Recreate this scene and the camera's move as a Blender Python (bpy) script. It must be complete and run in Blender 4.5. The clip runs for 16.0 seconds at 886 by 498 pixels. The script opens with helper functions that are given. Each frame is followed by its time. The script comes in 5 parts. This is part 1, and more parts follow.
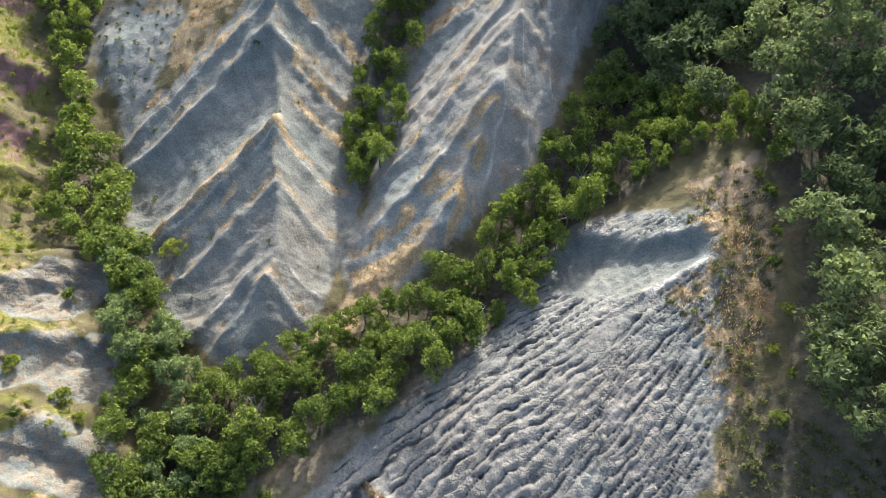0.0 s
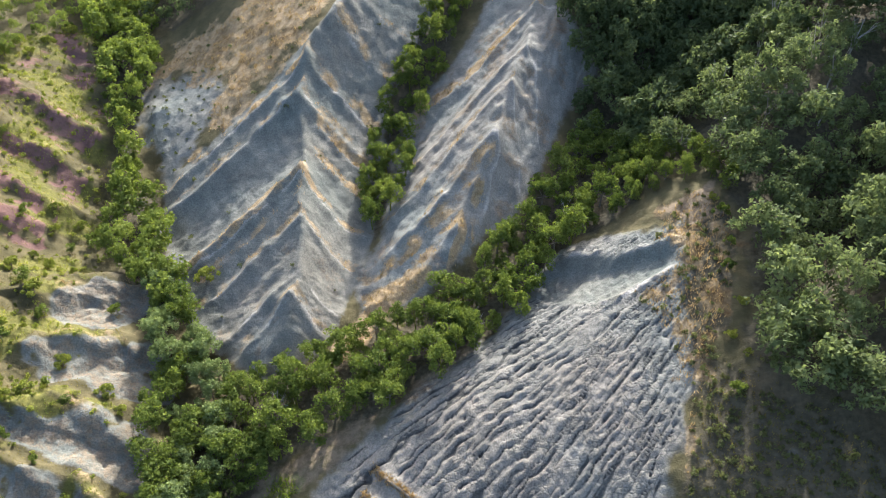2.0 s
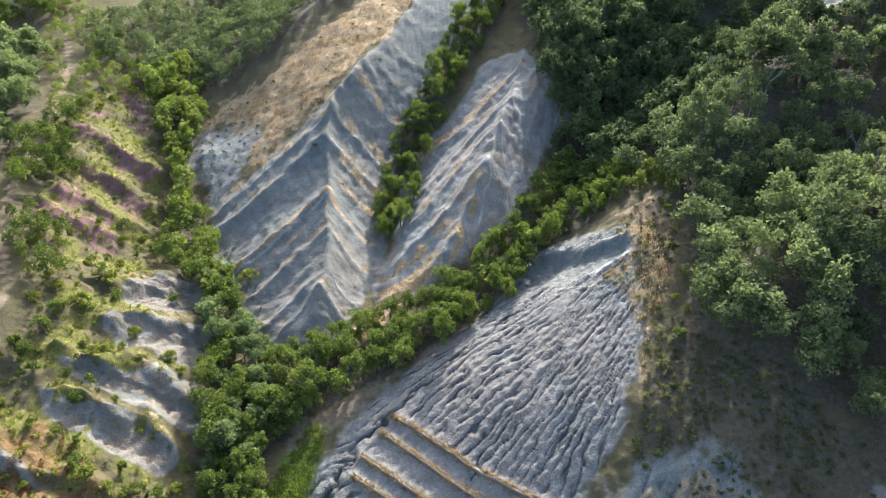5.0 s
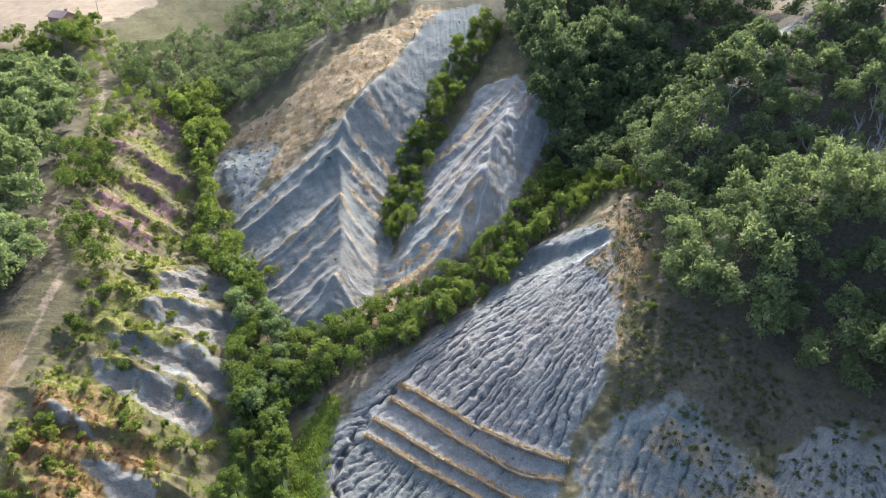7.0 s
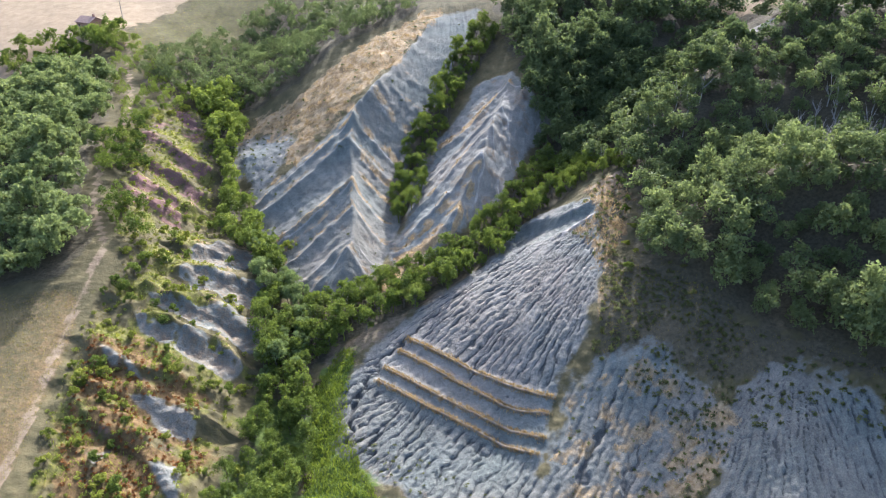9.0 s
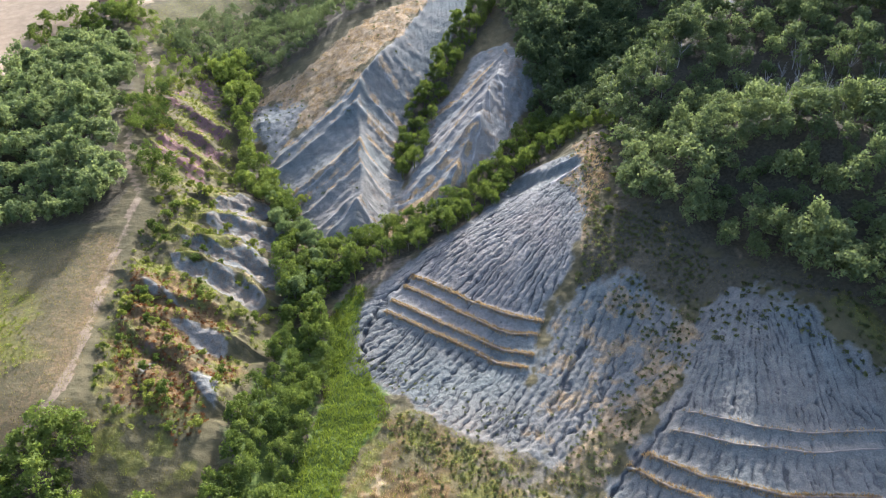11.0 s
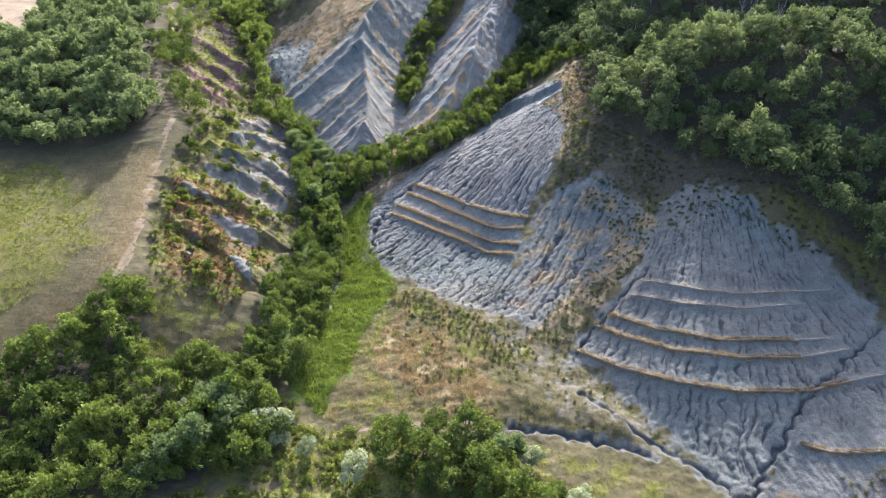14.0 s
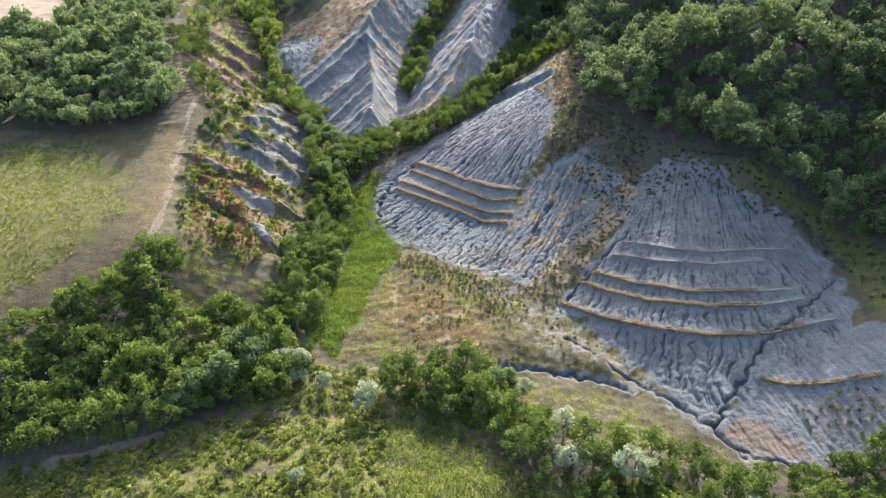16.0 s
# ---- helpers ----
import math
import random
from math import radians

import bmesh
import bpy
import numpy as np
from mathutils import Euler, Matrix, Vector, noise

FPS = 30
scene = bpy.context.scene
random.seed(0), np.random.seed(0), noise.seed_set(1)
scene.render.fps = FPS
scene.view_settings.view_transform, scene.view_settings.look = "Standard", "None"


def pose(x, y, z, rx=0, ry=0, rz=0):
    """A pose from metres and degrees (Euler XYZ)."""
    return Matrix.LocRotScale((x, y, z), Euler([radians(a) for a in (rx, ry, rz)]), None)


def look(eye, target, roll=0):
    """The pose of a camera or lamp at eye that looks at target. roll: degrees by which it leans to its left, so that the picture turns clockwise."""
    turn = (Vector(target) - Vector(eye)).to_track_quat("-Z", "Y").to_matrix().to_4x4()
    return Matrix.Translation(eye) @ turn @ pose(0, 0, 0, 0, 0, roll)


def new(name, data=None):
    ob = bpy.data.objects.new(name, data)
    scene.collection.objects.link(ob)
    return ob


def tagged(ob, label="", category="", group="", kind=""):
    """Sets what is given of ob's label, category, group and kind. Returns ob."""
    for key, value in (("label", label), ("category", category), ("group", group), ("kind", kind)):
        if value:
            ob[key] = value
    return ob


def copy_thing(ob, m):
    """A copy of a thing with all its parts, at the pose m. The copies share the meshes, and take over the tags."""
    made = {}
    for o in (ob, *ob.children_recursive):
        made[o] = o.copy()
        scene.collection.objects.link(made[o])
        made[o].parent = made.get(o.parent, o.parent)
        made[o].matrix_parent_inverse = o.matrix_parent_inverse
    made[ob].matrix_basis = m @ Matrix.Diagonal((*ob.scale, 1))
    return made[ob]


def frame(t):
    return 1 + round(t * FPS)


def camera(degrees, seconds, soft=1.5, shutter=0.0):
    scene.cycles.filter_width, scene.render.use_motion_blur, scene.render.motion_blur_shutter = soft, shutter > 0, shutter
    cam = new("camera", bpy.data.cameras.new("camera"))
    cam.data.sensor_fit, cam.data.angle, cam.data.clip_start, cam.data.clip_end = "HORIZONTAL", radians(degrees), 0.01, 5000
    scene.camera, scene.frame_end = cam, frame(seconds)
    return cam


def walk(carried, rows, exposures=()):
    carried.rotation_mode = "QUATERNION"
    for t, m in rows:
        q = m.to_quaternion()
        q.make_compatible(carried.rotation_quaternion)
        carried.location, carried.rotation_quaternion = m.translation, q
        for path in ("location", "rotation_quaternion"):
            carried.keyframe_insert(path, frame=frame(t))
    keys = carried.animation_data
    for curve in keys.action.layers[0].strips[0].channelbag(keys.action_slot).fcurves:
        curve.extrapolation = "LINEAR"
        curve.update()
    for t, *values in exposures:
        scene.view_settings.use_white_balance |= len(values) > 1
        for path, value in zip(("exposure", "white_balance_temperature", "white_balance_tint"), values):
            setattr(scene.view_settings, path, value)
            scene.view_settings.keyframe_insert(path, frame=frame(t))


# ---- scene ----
cam = camera(65.1, 16.0, soft=0.6)
METRES, EYE, TILT, LEAN, TURN = 140.0, 85.0, -50.0, 0.0, 0.0
ROWS = [
    (0.0, 0.0, 0.0, 0.0, 0.0, 0.0, -0.0),
    (0.5, -0.0014, -0.0194, -0.0247, -0.06, 2.56, -0.06),
    (1.0, -0.0022, -0.0392, -0.0492, -0.07, 5.07, -0.08),
    (1.5, -0.0032, -0.0601, -0.0738, -0.1, 7.6, -0.13),
    (2.0, -0.0048, -0.0814, -0.1001, -0.16, 9.81, -0.15),
    (2.5, -0.0059, -0.102, -0.1246, -0.17, 10.3, -0.13),
    (3.0, -0.007, -0.1236, -0.1486, -0.21, 11.65, -0.11),
    (3.5, -0.0082, -0.1453, -0.1726, -0.24, 13.09, -0.06),
    (4.0, -0.0085, -0.1668, -0.196, -0.24, 14.61, -0.03),
    (6.5, -0.0146, -0.2701, -0.3118, -0.4, 20.67, 0.21),
    (7.0, -0.0154, -0.29, -0.334, -0.37, 20.99, 0.25),
    (7.5, -0.0164, -0.3095, -0.3567, -0.34, 21.36, 0.29),
    (8.0, -0.0174, -0.329, -0.3796, -0.32, 21.75, 0.32),
    (10.5, -0.0208, -0.43, -0.499, -0.23, 22.04, 0.51),
    (11.0, -0.0217, -0.4496, -0.5242, -0.25, 20.9, 0.54),
    (11.5, -0.0226, -0.4692, -0.5486, -0.27, 19.48, 0.58),
    (12.0, -0.0235, -0.4884, -0.5729, -0.28, 18.25, 0.61),
    (12.5, -0.0243, -0.508, -0.5964, -0.29, 18.12, 0.64),
    (13.0, -0.0251, -0.5273, -0.6204, -0.28, 18.12, 0.65),
    (13.5, -0.0262, -0.5464, -0.6445, -0.37, 18.13, 0.78),
    (14.0, -0.027, -0.5656, -0.6687, -0.44, 18.11, 0.88),
    (14.5, -0.0284, -0.5853, -0.6932, -0.46, 18.1, 0.91),
    (15.0, -0.029, -0.605, -0.7169, -0.45, 18.07, 0.92),
    (15.5, -0.0303, -0.6242, -0.7411, -0.48, 18.13, 0.95),
    (16.0, -0.0305, -0.6438, -0.7641, -0.47, 18.79, 0.96),
]
walk(cam, [(t, pose(0, 0, EYE, TILT, LEAN, TURN) @ pose(METRES * x, METRES * y, METRES * z, 90 + pitch, roll, yaw)) for t, x, y, z, yaw, pitch, roll in ROWS],
     [(0.0, 1.64, 5950, 9), (4.0, 1.68, 5800, 10), (8.0, 1.76, 5500, 13), (12.0, 1.66, 5500, 15), (16.0, 1.68, 5500, 15)])

# ---- light: low sun from beyond the ridges, hazy summer sky ----
SUN_AZ, SUN_EL = 12.0, 32.0
world = bpy.data.worlds.new("sky")
scene.world = world
world.use_nodes = True
wn, wl = world.node_tree.nodes, world.node_tree.links
sky = wn.new("ShaderNodeTexSky")
sky.sky_type, sky.sun_disc = "NISHITA", False
sky.sun_elevation, sky.sun_rotation = radians(SUN_EL), radians(SUN_AZ)
sky.air_density, sky.dust_density, sky.ozone_density = 1.0, 6.0, 1.0
wl.new(sky.outputs[0], wn["Background"].inputs[0])
wn["Background"].inputs[1].default_value = 0.15
sun = new("sun", bpy.data.lights.new("sun", "SUN"))
sun.data.energy, sun.data.angle, sun.data.color = 3.7, radians(0.8), (1.0, 0.92, 0.81)
toward = Vector((math.sin(radians(SUN_AZ)) * math.cos(radians(SUN_EL)), math.cos(radians(SUN_AZ)) * math.cos(radians(SUN_EL)), math.sin(radians(SUN_EL))))
sun.matrix_world = look(toward * 500, (0, 0, 0))


# ---- materials ----
def shader(name):
    m = bpy.data.materials.new(name)
    m.use_nodes = True
    return m, m.node_tree.nodes, m.node_tree.links, m.node_tree.nodes["Principled BSDF"]


def noise_node(n, l, coord, scale, detail=4.0, rough=0.6):
    t = n.new("ShaderNodeTexNoise")
    t.inputs["Scale"].default_value, t.inputs["Detail"].default_value, t.inputs["Roughness"].default_value = scale, detail, rough
    l.new(coord, t.inputs["Vector"])
    return t.outputs["Fac"]


def ramp_node(n, l, fac, lo, hi, a=0.3, b=0.7):
    r = n.new("ShaderNodeValToRGB")
    r.color_ramp.elements[0].position, r.color_ramp.elements[1].position = a, b
    r.color_ramp.elements[0].color, r.color_ramp.elements[1].color = (*lo, 1), (*hi, 1)
    l.new(fac, r.inputs["Fac"])
    return r.outputs["Color"]


def math_node(n, l, op, a, b):
    m = n.new("ShaderNodeMath")
    m.operation = op
    for s, v in zip(m.inputs, (a, b)):
        if isinstance(v, (int, float)):
            s.default_value = v
        else:
            l.new(v, s)
    return m.outputs[0]


def mix_node(n, l, fac, a, b, blend="MIX"):
    m = n.new("ShaderNodeMix")
    m.data_type, m.blend_type = "RGBA", blend
    for s, v in ((m.inputs["Factor"], fac), (m.inputs["A"], a), (m.inputs["B"], b)):
        if isinstance(v, (int, float)):
            s.default_value = v
        elif isinstance(v, tuple):
            s.default_value = (*v, 1)
        else:
            l.new(v, s)
    return m.outputs["Result"]


def bump_node(n, l, height, strength, distance, out):
    b = n.new("ShaderNodeBump")
    b.inputs["Strength"].default_value, b.inputs["Distance"].default_value = strength, distance
    l.new(height, b.inputs["Height"])
    l.new(b.outputs[0], out)


def ground_material():
    m, n, l, p = shader("valley_ground")
    co = n.new("ShaderNodeTexCoord").outputs["Object"]
    broad, mid, fine, grit = (noise_node(n, l, co, s, d) for s, d in ((0.045, 3), (0.35, 5), (1.7, 5), (7.0, 3)))
    edge = noise_node(n, l, co, 0.9, 6, 0.7)

    def layer(below, name, lo, hi, tone, hard=0.2):
        at = n.new("ShaderNodeAttribute")
        at.attribute_name = name
        f = math_node(n, l, "ADD", at.outputs["Fac"], math_node(n, l, "MULTIPLY", math_node(n, l, "SUBTRACT", edge, 0.5), 0.9))
        r = n.new("ShaderNodeMapRange")
        r.interpolation_type = "SMOOTHSTEP"
        r.inputs["From Min"].default_value, r.inputs["From Max"].default_value = 0.5 - hard, 0.5 + hard
        l.new(f, r.inputs["Value"])
        live = math_node(n, l, "MULTIPLY", r.outputs[0], math_node(n, l, "GREATER_THAN", at.outputs["Fac"], 0.02))
        return mix_node(n, l, live, below, ramp_node(n, l, tone, lo, hi)), live

    col = ramp_node(n, l, mid, (0.06, 0.054, 0.026), (0.118, 0.1, 0.05))
    col, _ = layer(col, "floor", (0.05, 0.045, 0.028), (0.1, 0.086, 0.056), fine)
    col, _ = layer(col, "green", (0.074, 0.076, 0.022), (0.146, 0.136, 0.038), fine)
    col, _ = layer(col, "lush", (0.055, 0.085, 0.02), (0.11, 0.145, 0.034), fine)
    col, clay = layer(col, "clay", (0.154, 0.152, 0.139), (0.247, 0.241, 0.218), mid, 0.28)
    # grey-blue marl; its fade-in down the lower slab paints in shade there
    col, _ = layer(col, "marl_and_shade", (0.122, 0.126, 0.115), (0.192, 0.195, 0.176), mid, 0.4)
    # dark tone in furrows, pits and cracks: shade painted into the clay colour
    col, _ = layer(col, "groove_shade", (0.06, 0.063, 0.062), (0.1, 0.104, 0.102), mid, 0.3)
    col = mix_node(n, l, math_node(n, l, "MULTIPLY", clay, 0.8), col, ramp_node(n, l, broad, (0.78, 0.87, 0.88), (1.06, 0.98, 0.9), 0.35, 0.65), "MULTIPLY")
    col, _ = layer(col, "pale", (0.27, 0.262, 0.238), (0.38, 0.365, 0.33), mid, 0.28)
    col, _ = layer(col, "red", (0.115, 0.066, 0.058), (0.19, 0.115, 0.098), mid)
    col, _ = layer(col, "dry", (0.22, 0.158, 0.088), (0.34, 0.262, 0.155), fine)
    col, _ = layer(col, "rust", (0.08, 0.05, 0.022), (0.165, 0.11, 0.048), fine, 0.3)
    col, _ = layer(col, "bare", (0.158, 0.12, 0.08), (0.228, 0.178, 0.12), mid)
    col, _ = layer(col, "wheat", (0.22, 0.165, 0.1), (0.3, 0.232, 0.147), mid)
    col = mix_node(n, l, 0.15, col, ramp_node(n, l, grit, (0.55, 0.55, 0.55), (1.25, 1.25, 1.25)), "MULTIPLY")
    l.new(col, p.inputs["Base Color"])
    p.inputs["Roughness"].default_value = 0.95
    p.inputs["Specular IOR Level"].default_value = 0.15
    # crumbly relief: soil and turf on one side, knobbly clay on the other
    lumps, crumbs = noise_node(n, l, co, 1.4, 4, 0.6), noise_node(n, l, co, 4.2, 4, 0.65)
    crack = n.new("ShaderNodeTexVoronoi")
    crack.feature = "DISTANCE_TO_EDGE"
    crack.inputs["Scale"].default_value = 1.5
    warp = n.new("ShaderNodeVectorMath")
    warp.operation = "ADD"
    shift = n.new("ShaderNodeTexNoise")
    shift.inputs["Scale"].default_value = 1.3
    l.new(co, shift.inputs["Vector"])
    l.new(co, warp.inputs[0])
    l.new(shift.outputs["Color"], warp.inputs[1])
    l.new(warp.outputs[0], crack.inputs["Vector"])
    seam = n.new("ShaderNodeMapRange")
    seam.inputs["From Max"].default_value = 0.12
    l.new(crack.outputs["Distance"], seam.inputs["Value"])
    blocky = n.new("ShaderNodeAttribute")
    blocky.attribute_name = "blocky"
    seams = math_node(n, l, "MULTIPLY", math_node(n, l, "MULTIPLY", seam.outputs[0], blocky.outputs["Fac"]), 0.15)
    # clay colour follows the crumb noise too: darker in its dips, paler on knobs
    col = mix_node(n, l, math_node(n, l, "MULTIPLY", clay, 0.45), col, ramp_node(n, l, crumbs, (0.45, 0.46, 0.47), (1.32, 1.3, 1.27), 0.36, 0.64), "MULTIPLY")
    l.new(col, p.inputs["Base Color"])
    soil = math_node(n, l, "ADD", math_node(n, l, "MULTIPLY", fine, 0.3), math_node(n, l, "MULTIPLY", grit, 0.16))
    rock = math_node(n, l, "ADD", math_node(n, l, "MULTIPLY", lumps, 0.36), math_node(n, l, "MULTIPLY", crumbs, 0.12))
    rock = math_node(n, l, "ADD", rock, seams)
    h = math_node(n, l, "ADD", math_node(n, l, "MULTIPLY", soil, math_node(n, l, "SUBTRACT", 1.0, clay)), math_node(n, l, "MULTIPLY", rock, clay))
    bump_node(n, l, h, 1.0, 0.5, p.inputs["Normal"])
    return m


def leaf_material(name, lo, hi, back):
    """Leaves that let the low sun shine through."""
    m, n, l, p = shader(name)
    at = n.new("ShaderNodeAttribute")
    at.attribute_name = "tint"
    ob = n.new("ShaderNodeObjectInfo")
    co = n.new("ShaderNodeTexCoord").outputs["Object"]
    tone = math_node(n, l, "ADD", math_node(n, l, "MULTIPLY", at.outputs["Fac"], 0.6), math_node(n, l, "MULTIPLY", ob.outputs["Random"], 0.4))
    col = mix_node(n, l, tone, lo, hi)
    col = mix_node(n, l, 0.5, col, ramp_node(n, l, noise_node(n, l, co, 1.3, 3), (0.5, 0.55, 0.5), (1.3, 1.25, 1.1)), "MULTIPLY")
    l.new(col, p.inputs["Base Color"])
    p.inputs["Roughness"].default_value = 0.7
    p.inputs["Specular IOR Level"].default_value = 0.08
    tr = n.new("ShaderNodeBsdfTranslucent")
    l.new(mix_node(n, l, 1.0, col, back, "MULTIPLY"), tr.inputs["Color"])
    mx = n.new("ShaderNodeMixShader")
    mx.inputs[0].default_value = 0.42
    l.new(p.outputs[0], mx.inputs[1])
    l.new(tr.outputs[0], mx.inputs[2])
    l.new(mx.outputs[0], n["Material Output"].inputs[0])
    return m


def plain_material(name, lo, hi, scale, rough=0.9, relief=0.05):
    m, n, l, p = shader(name)
    co = n.new("ShaderNodeTexCoord").outputs["Object"]
    a, b = noise_node(n, l, co, scale, 5), noise_node(n, l, co, scale * 7, 3)
    col = mix_node(n, l, 0.4, ramp_node(n, l, a, lo, hi), ramp_node(n, l, b, (0.6, 0.6, 0.6), (1.2, 1.2, 1.2)), "MULTIPLY")
    l.new(col, p.inputs["Base Color"])
    p.inputs["Roughness"].default_value = rough
    bump_node(n, l, b, 0.5, relief, p.inputs["Normal"])
    return m


GROUND = ground_material()
LEAF = leaf_material("green_leaves", (0.038, 0.066, 0.018), (0.205, 0.25, 0.06), (1.3, 1.3, 0.7))
WOODS = leaf_material("woodland_leaves", (0.046, 0.07, 0.036), (0.18, 0.215, 0.095), (1.25, 1.25, 0.9))
BRIGHT = leaf_material("bright_leaves", (0.12, 0.15, 0.034), (0.27, 0.29, 0.066), (1.3, 1.3, 0.65))
# paler copy for the west wood: haze mixed into the leaf colour
HAZY = leaf_material("haze_pale_leaves", (0.09, 0.125, 0.055), (0.24, 0.28, 0.12), (1.25, 1.25, 0.9))
SOFT = leaf_material("grey_green_leaves", (0.11, 0.15, 0.065), (0.21, 0.26, 0.11), (1.2, 1.2, 0.8))
SILVER = leaf_material("silver_leaves", (0.27, 0.3, 0.18), (0.42, 0.45, 0.29), (1.1, 1.1, 0.85))
STRAW = leaf_material("straw", (0.27, 0.19, 0.1), (0.42, 0.315, 0.18), (1.1, 1.05, 0.8))
REED = leaf_material("reed_leaves", (0.14, 0.185, 0.03), (0.235, 0.275, 0.052), (1.2, 1.2, 0.65))
SCRUB = leaf_material("scrub_leaves", (0.075, 0.09, 0.04), (0.16, 0.17, 0.07), (1.2, 1.2, 0.8))
TURF = leaf_material("short_grass_blades", (0.11, 0.1, 0.028), (0.225, 0.185, 0.06), (1.2, 1.2, 0.7))
RUSSET = leaf_material("russet_leaves", (0.11, 0.05, 0.022), (0.22, 0.105, 0.042), (1.2, 1.1, 0.8))
BARK = plain_material("bark", (0.1, 0.085, 0.065), (0.19, 0.165, 0.13), 3.0)
DEAD = plain_material("dead_wood", (0.24, 0.22, 0.2), (0.38, 0.36, 0.33), 4.0)
LEDGE = plain_material("ledge_stone", (0.17, 0.15, 0.125), (0.28, 0.245, 0.19), 0.8, 0.95, 0.1)
BRICK = plain_material("old_brick", (0.26, 0.15, 0.11), (0.38, 0.24, 0.18), 1.5)
TILE = plain_material("roof_tile", (0.2, 0.13, 0.1), (0.3, 0.2, 0.16), 1.2)
GLASS = plain_material("dark_pane", (0.02, 0.022, 0.025), (0.04, 0.042, 0.045), 1.0, 0.15, 0.0)
TIMBER = plain_material("grey_timber", (0.18, 0.15, 0.12), (0.3, 0.26, 0.21), 2.0)


# ---- building blocks ----
def part(name, data, material, parent=None, label=""):
    """Links a bmesh or a mesh as one object, under its thing if there is one."""
    if isinstance(data, bmesh.types.BMesh):
        mesh = bpy.data.meshes.new(name)
        data.to_mesh(mesh)
        data.free()
    else:
        mesh = data
    if material and not mesh.materials:
        mesh.materials.append(material)
    ob = new(name, mesh)
    ob.parent = parent
    return tagged(ob, label)


def sheet(name, co, quads, smooth=False, **values):
    """A mesh from arrays of places and quads, with float values at its corners' places."""
    mesh = bpy.data.meshes.new(name)
    mesh.vertices.add(len(co))
    mesh.vertices.foreach_set("co", np.ascontiguousarray(co, np.float32).ravel())
    mesh.loops.add(quads.size)
    mesh.loops.foreach_set("vertex_index", np.ascontiguousarray(quads, np.int32).ravel())
    mesh.polygons.add(len(quads))
    mesh.polygons.foreach_set("loop_start", np.arange(0, quads.size, quads.shape[1], dtype=np.int32))
    if smooth:
        mesh.polygons.foreach_set("use_smooth", np.ones(len(quads), bool))
    for key, value in values.items():
        mesh.attributes.new(key, "FLOAT", "POINT").data.foreach_set("value", np.ascontiguousarray(value, np.float32))
    mesh.update(calc_edges=True)
    return mesh


def smooth01(v):
    v = np.clip(v, 0, 1)
    return v * v * (3 - 2 * v)


TURN_COS = np.cos(np.arange(1024) * (2 * math.pi / 1024)).astype(np.float32)
TURN_SIN = np.sin(np.arange(1024) * (2 * math.pi / 1024)).astype(np.float32)


def wob(x, y, seed=0):
    """Gradient noise on arrays, about -1 to 1."""
    bx, by = np.floor(x), np.floor(y)
    fx, fy = (x - bx).astype(np.float32), (y - by).astype(np.float32)
    hx = bx.astype(np.int64).astype(np.uint32) * np.uint32(374761393) + np.uint32(seed * 974634777 & 0xFFFFFFFF)
    hy = by.astype(np.int64).astype(np.uint32) * np.uint32(668265263)
    low31 = np.uint32(0x7FFFFFFF)

    def corner(i, j):
        h = (hx + hy + np.uint32((i * 374761393 + j * 668265263) & 0xFFFFFFFF)) & low31
        h = ((h ^ (h >> np.uint32(13))) * np.uint32(1274126177)) & np.uint32(1023)
        return TURN_COS[h] * (fx - i) + TURN_SIN[h] * (fy - j)

    u, v = fx ** 3 * (fx * (6 * fx - 15) + 10), fy ** 3 * (fy * (6 * fy - 15) + 10)
    c00, c10, c01, c11 = corner(0, 0), corner(1, 0), corner(0, 1), corner(1, 1)
    top, low = c00 + (c10 - c00) * u, c01 + (c11 - c01) * u
    return 1.5 * (top + (low - top) * v).astype(float)


def fbm(x, y, seed=0, octaves=4):
    return sum(wob(x * 2 ** k, y * 2 ** k, seed + k) / 2 ** k for k in range(octaves))


def line_distance(x, y, pts):
    """How far places lie from a line in plan, and how far along it."""
    best, along, run = np.full(x.shape, 1e9), np.zeros(x.shape), 0.0
    for (ax, ay), (bx, by) in zip(pts, pts[1:]):
        dx, dy = bx - ax, by - ay
        size = math.hypot(dx, dy)
        t = np.clip(((x - ax) * dx + (y - ay) * dy) / size ** 2, 0, 1)
        d = np.hypot(x - ax - t * dx, y - ay - t * dy)
        along = np.where(d < best, run + t * size, along)
        best, run = np.minimum(best, d), run + size
    return best, along


def across(x, y, pts):
    """Which side of a line places lie on: 1 to its right, -1 to its left."""
    (ax, ay), (bx, by) = pts[0], pts[-1]
    return np.where((bx - ax) * (y - ay) - (by - ay) * (x - ax) > 0, -1.0, 1.0)


def inside(x, y, pts):
    """Signed distance in plan to a closed outline, positive inside."""
    odd = np.zeros(x.shape, bool)
    for (ax, ay), (bx, by) in zip(pts, pts[1:] + pts[:1]):
        if ay != by:
            odd ^= ((ay > y) != (by > y)) & (x < (bx - ax) * (y - ay) / (by - ay) + ax)
    return np.where(odd, 1, -1) * line_distance(x, y, pts + pts[:1])[0]


RIM = {}


def area(x, y, pts, soft=2.0, rough=1.0):
    """1 inside an outline, 0 outside, with a soft and uneven rim."""
    if x.size not in RIM:
        RIM[x.size] = fbm(x / 5, y / 5, 7, 3)
    p, out = np.array(pts), np.zeros(x.shape)
    lo, hi, far = p.min(0), p.max(0), soft + 2.5 * rough
    on = (x > lo[0] - far) & (x < hi[0] + far) & (y > lo[1] - far) & (y < hi[1] + far)
    out[on] = smooth01(0.5 + (inside(x[on], y[on], pts) + rough * RIM[x.size][on]) / soft)
    return out


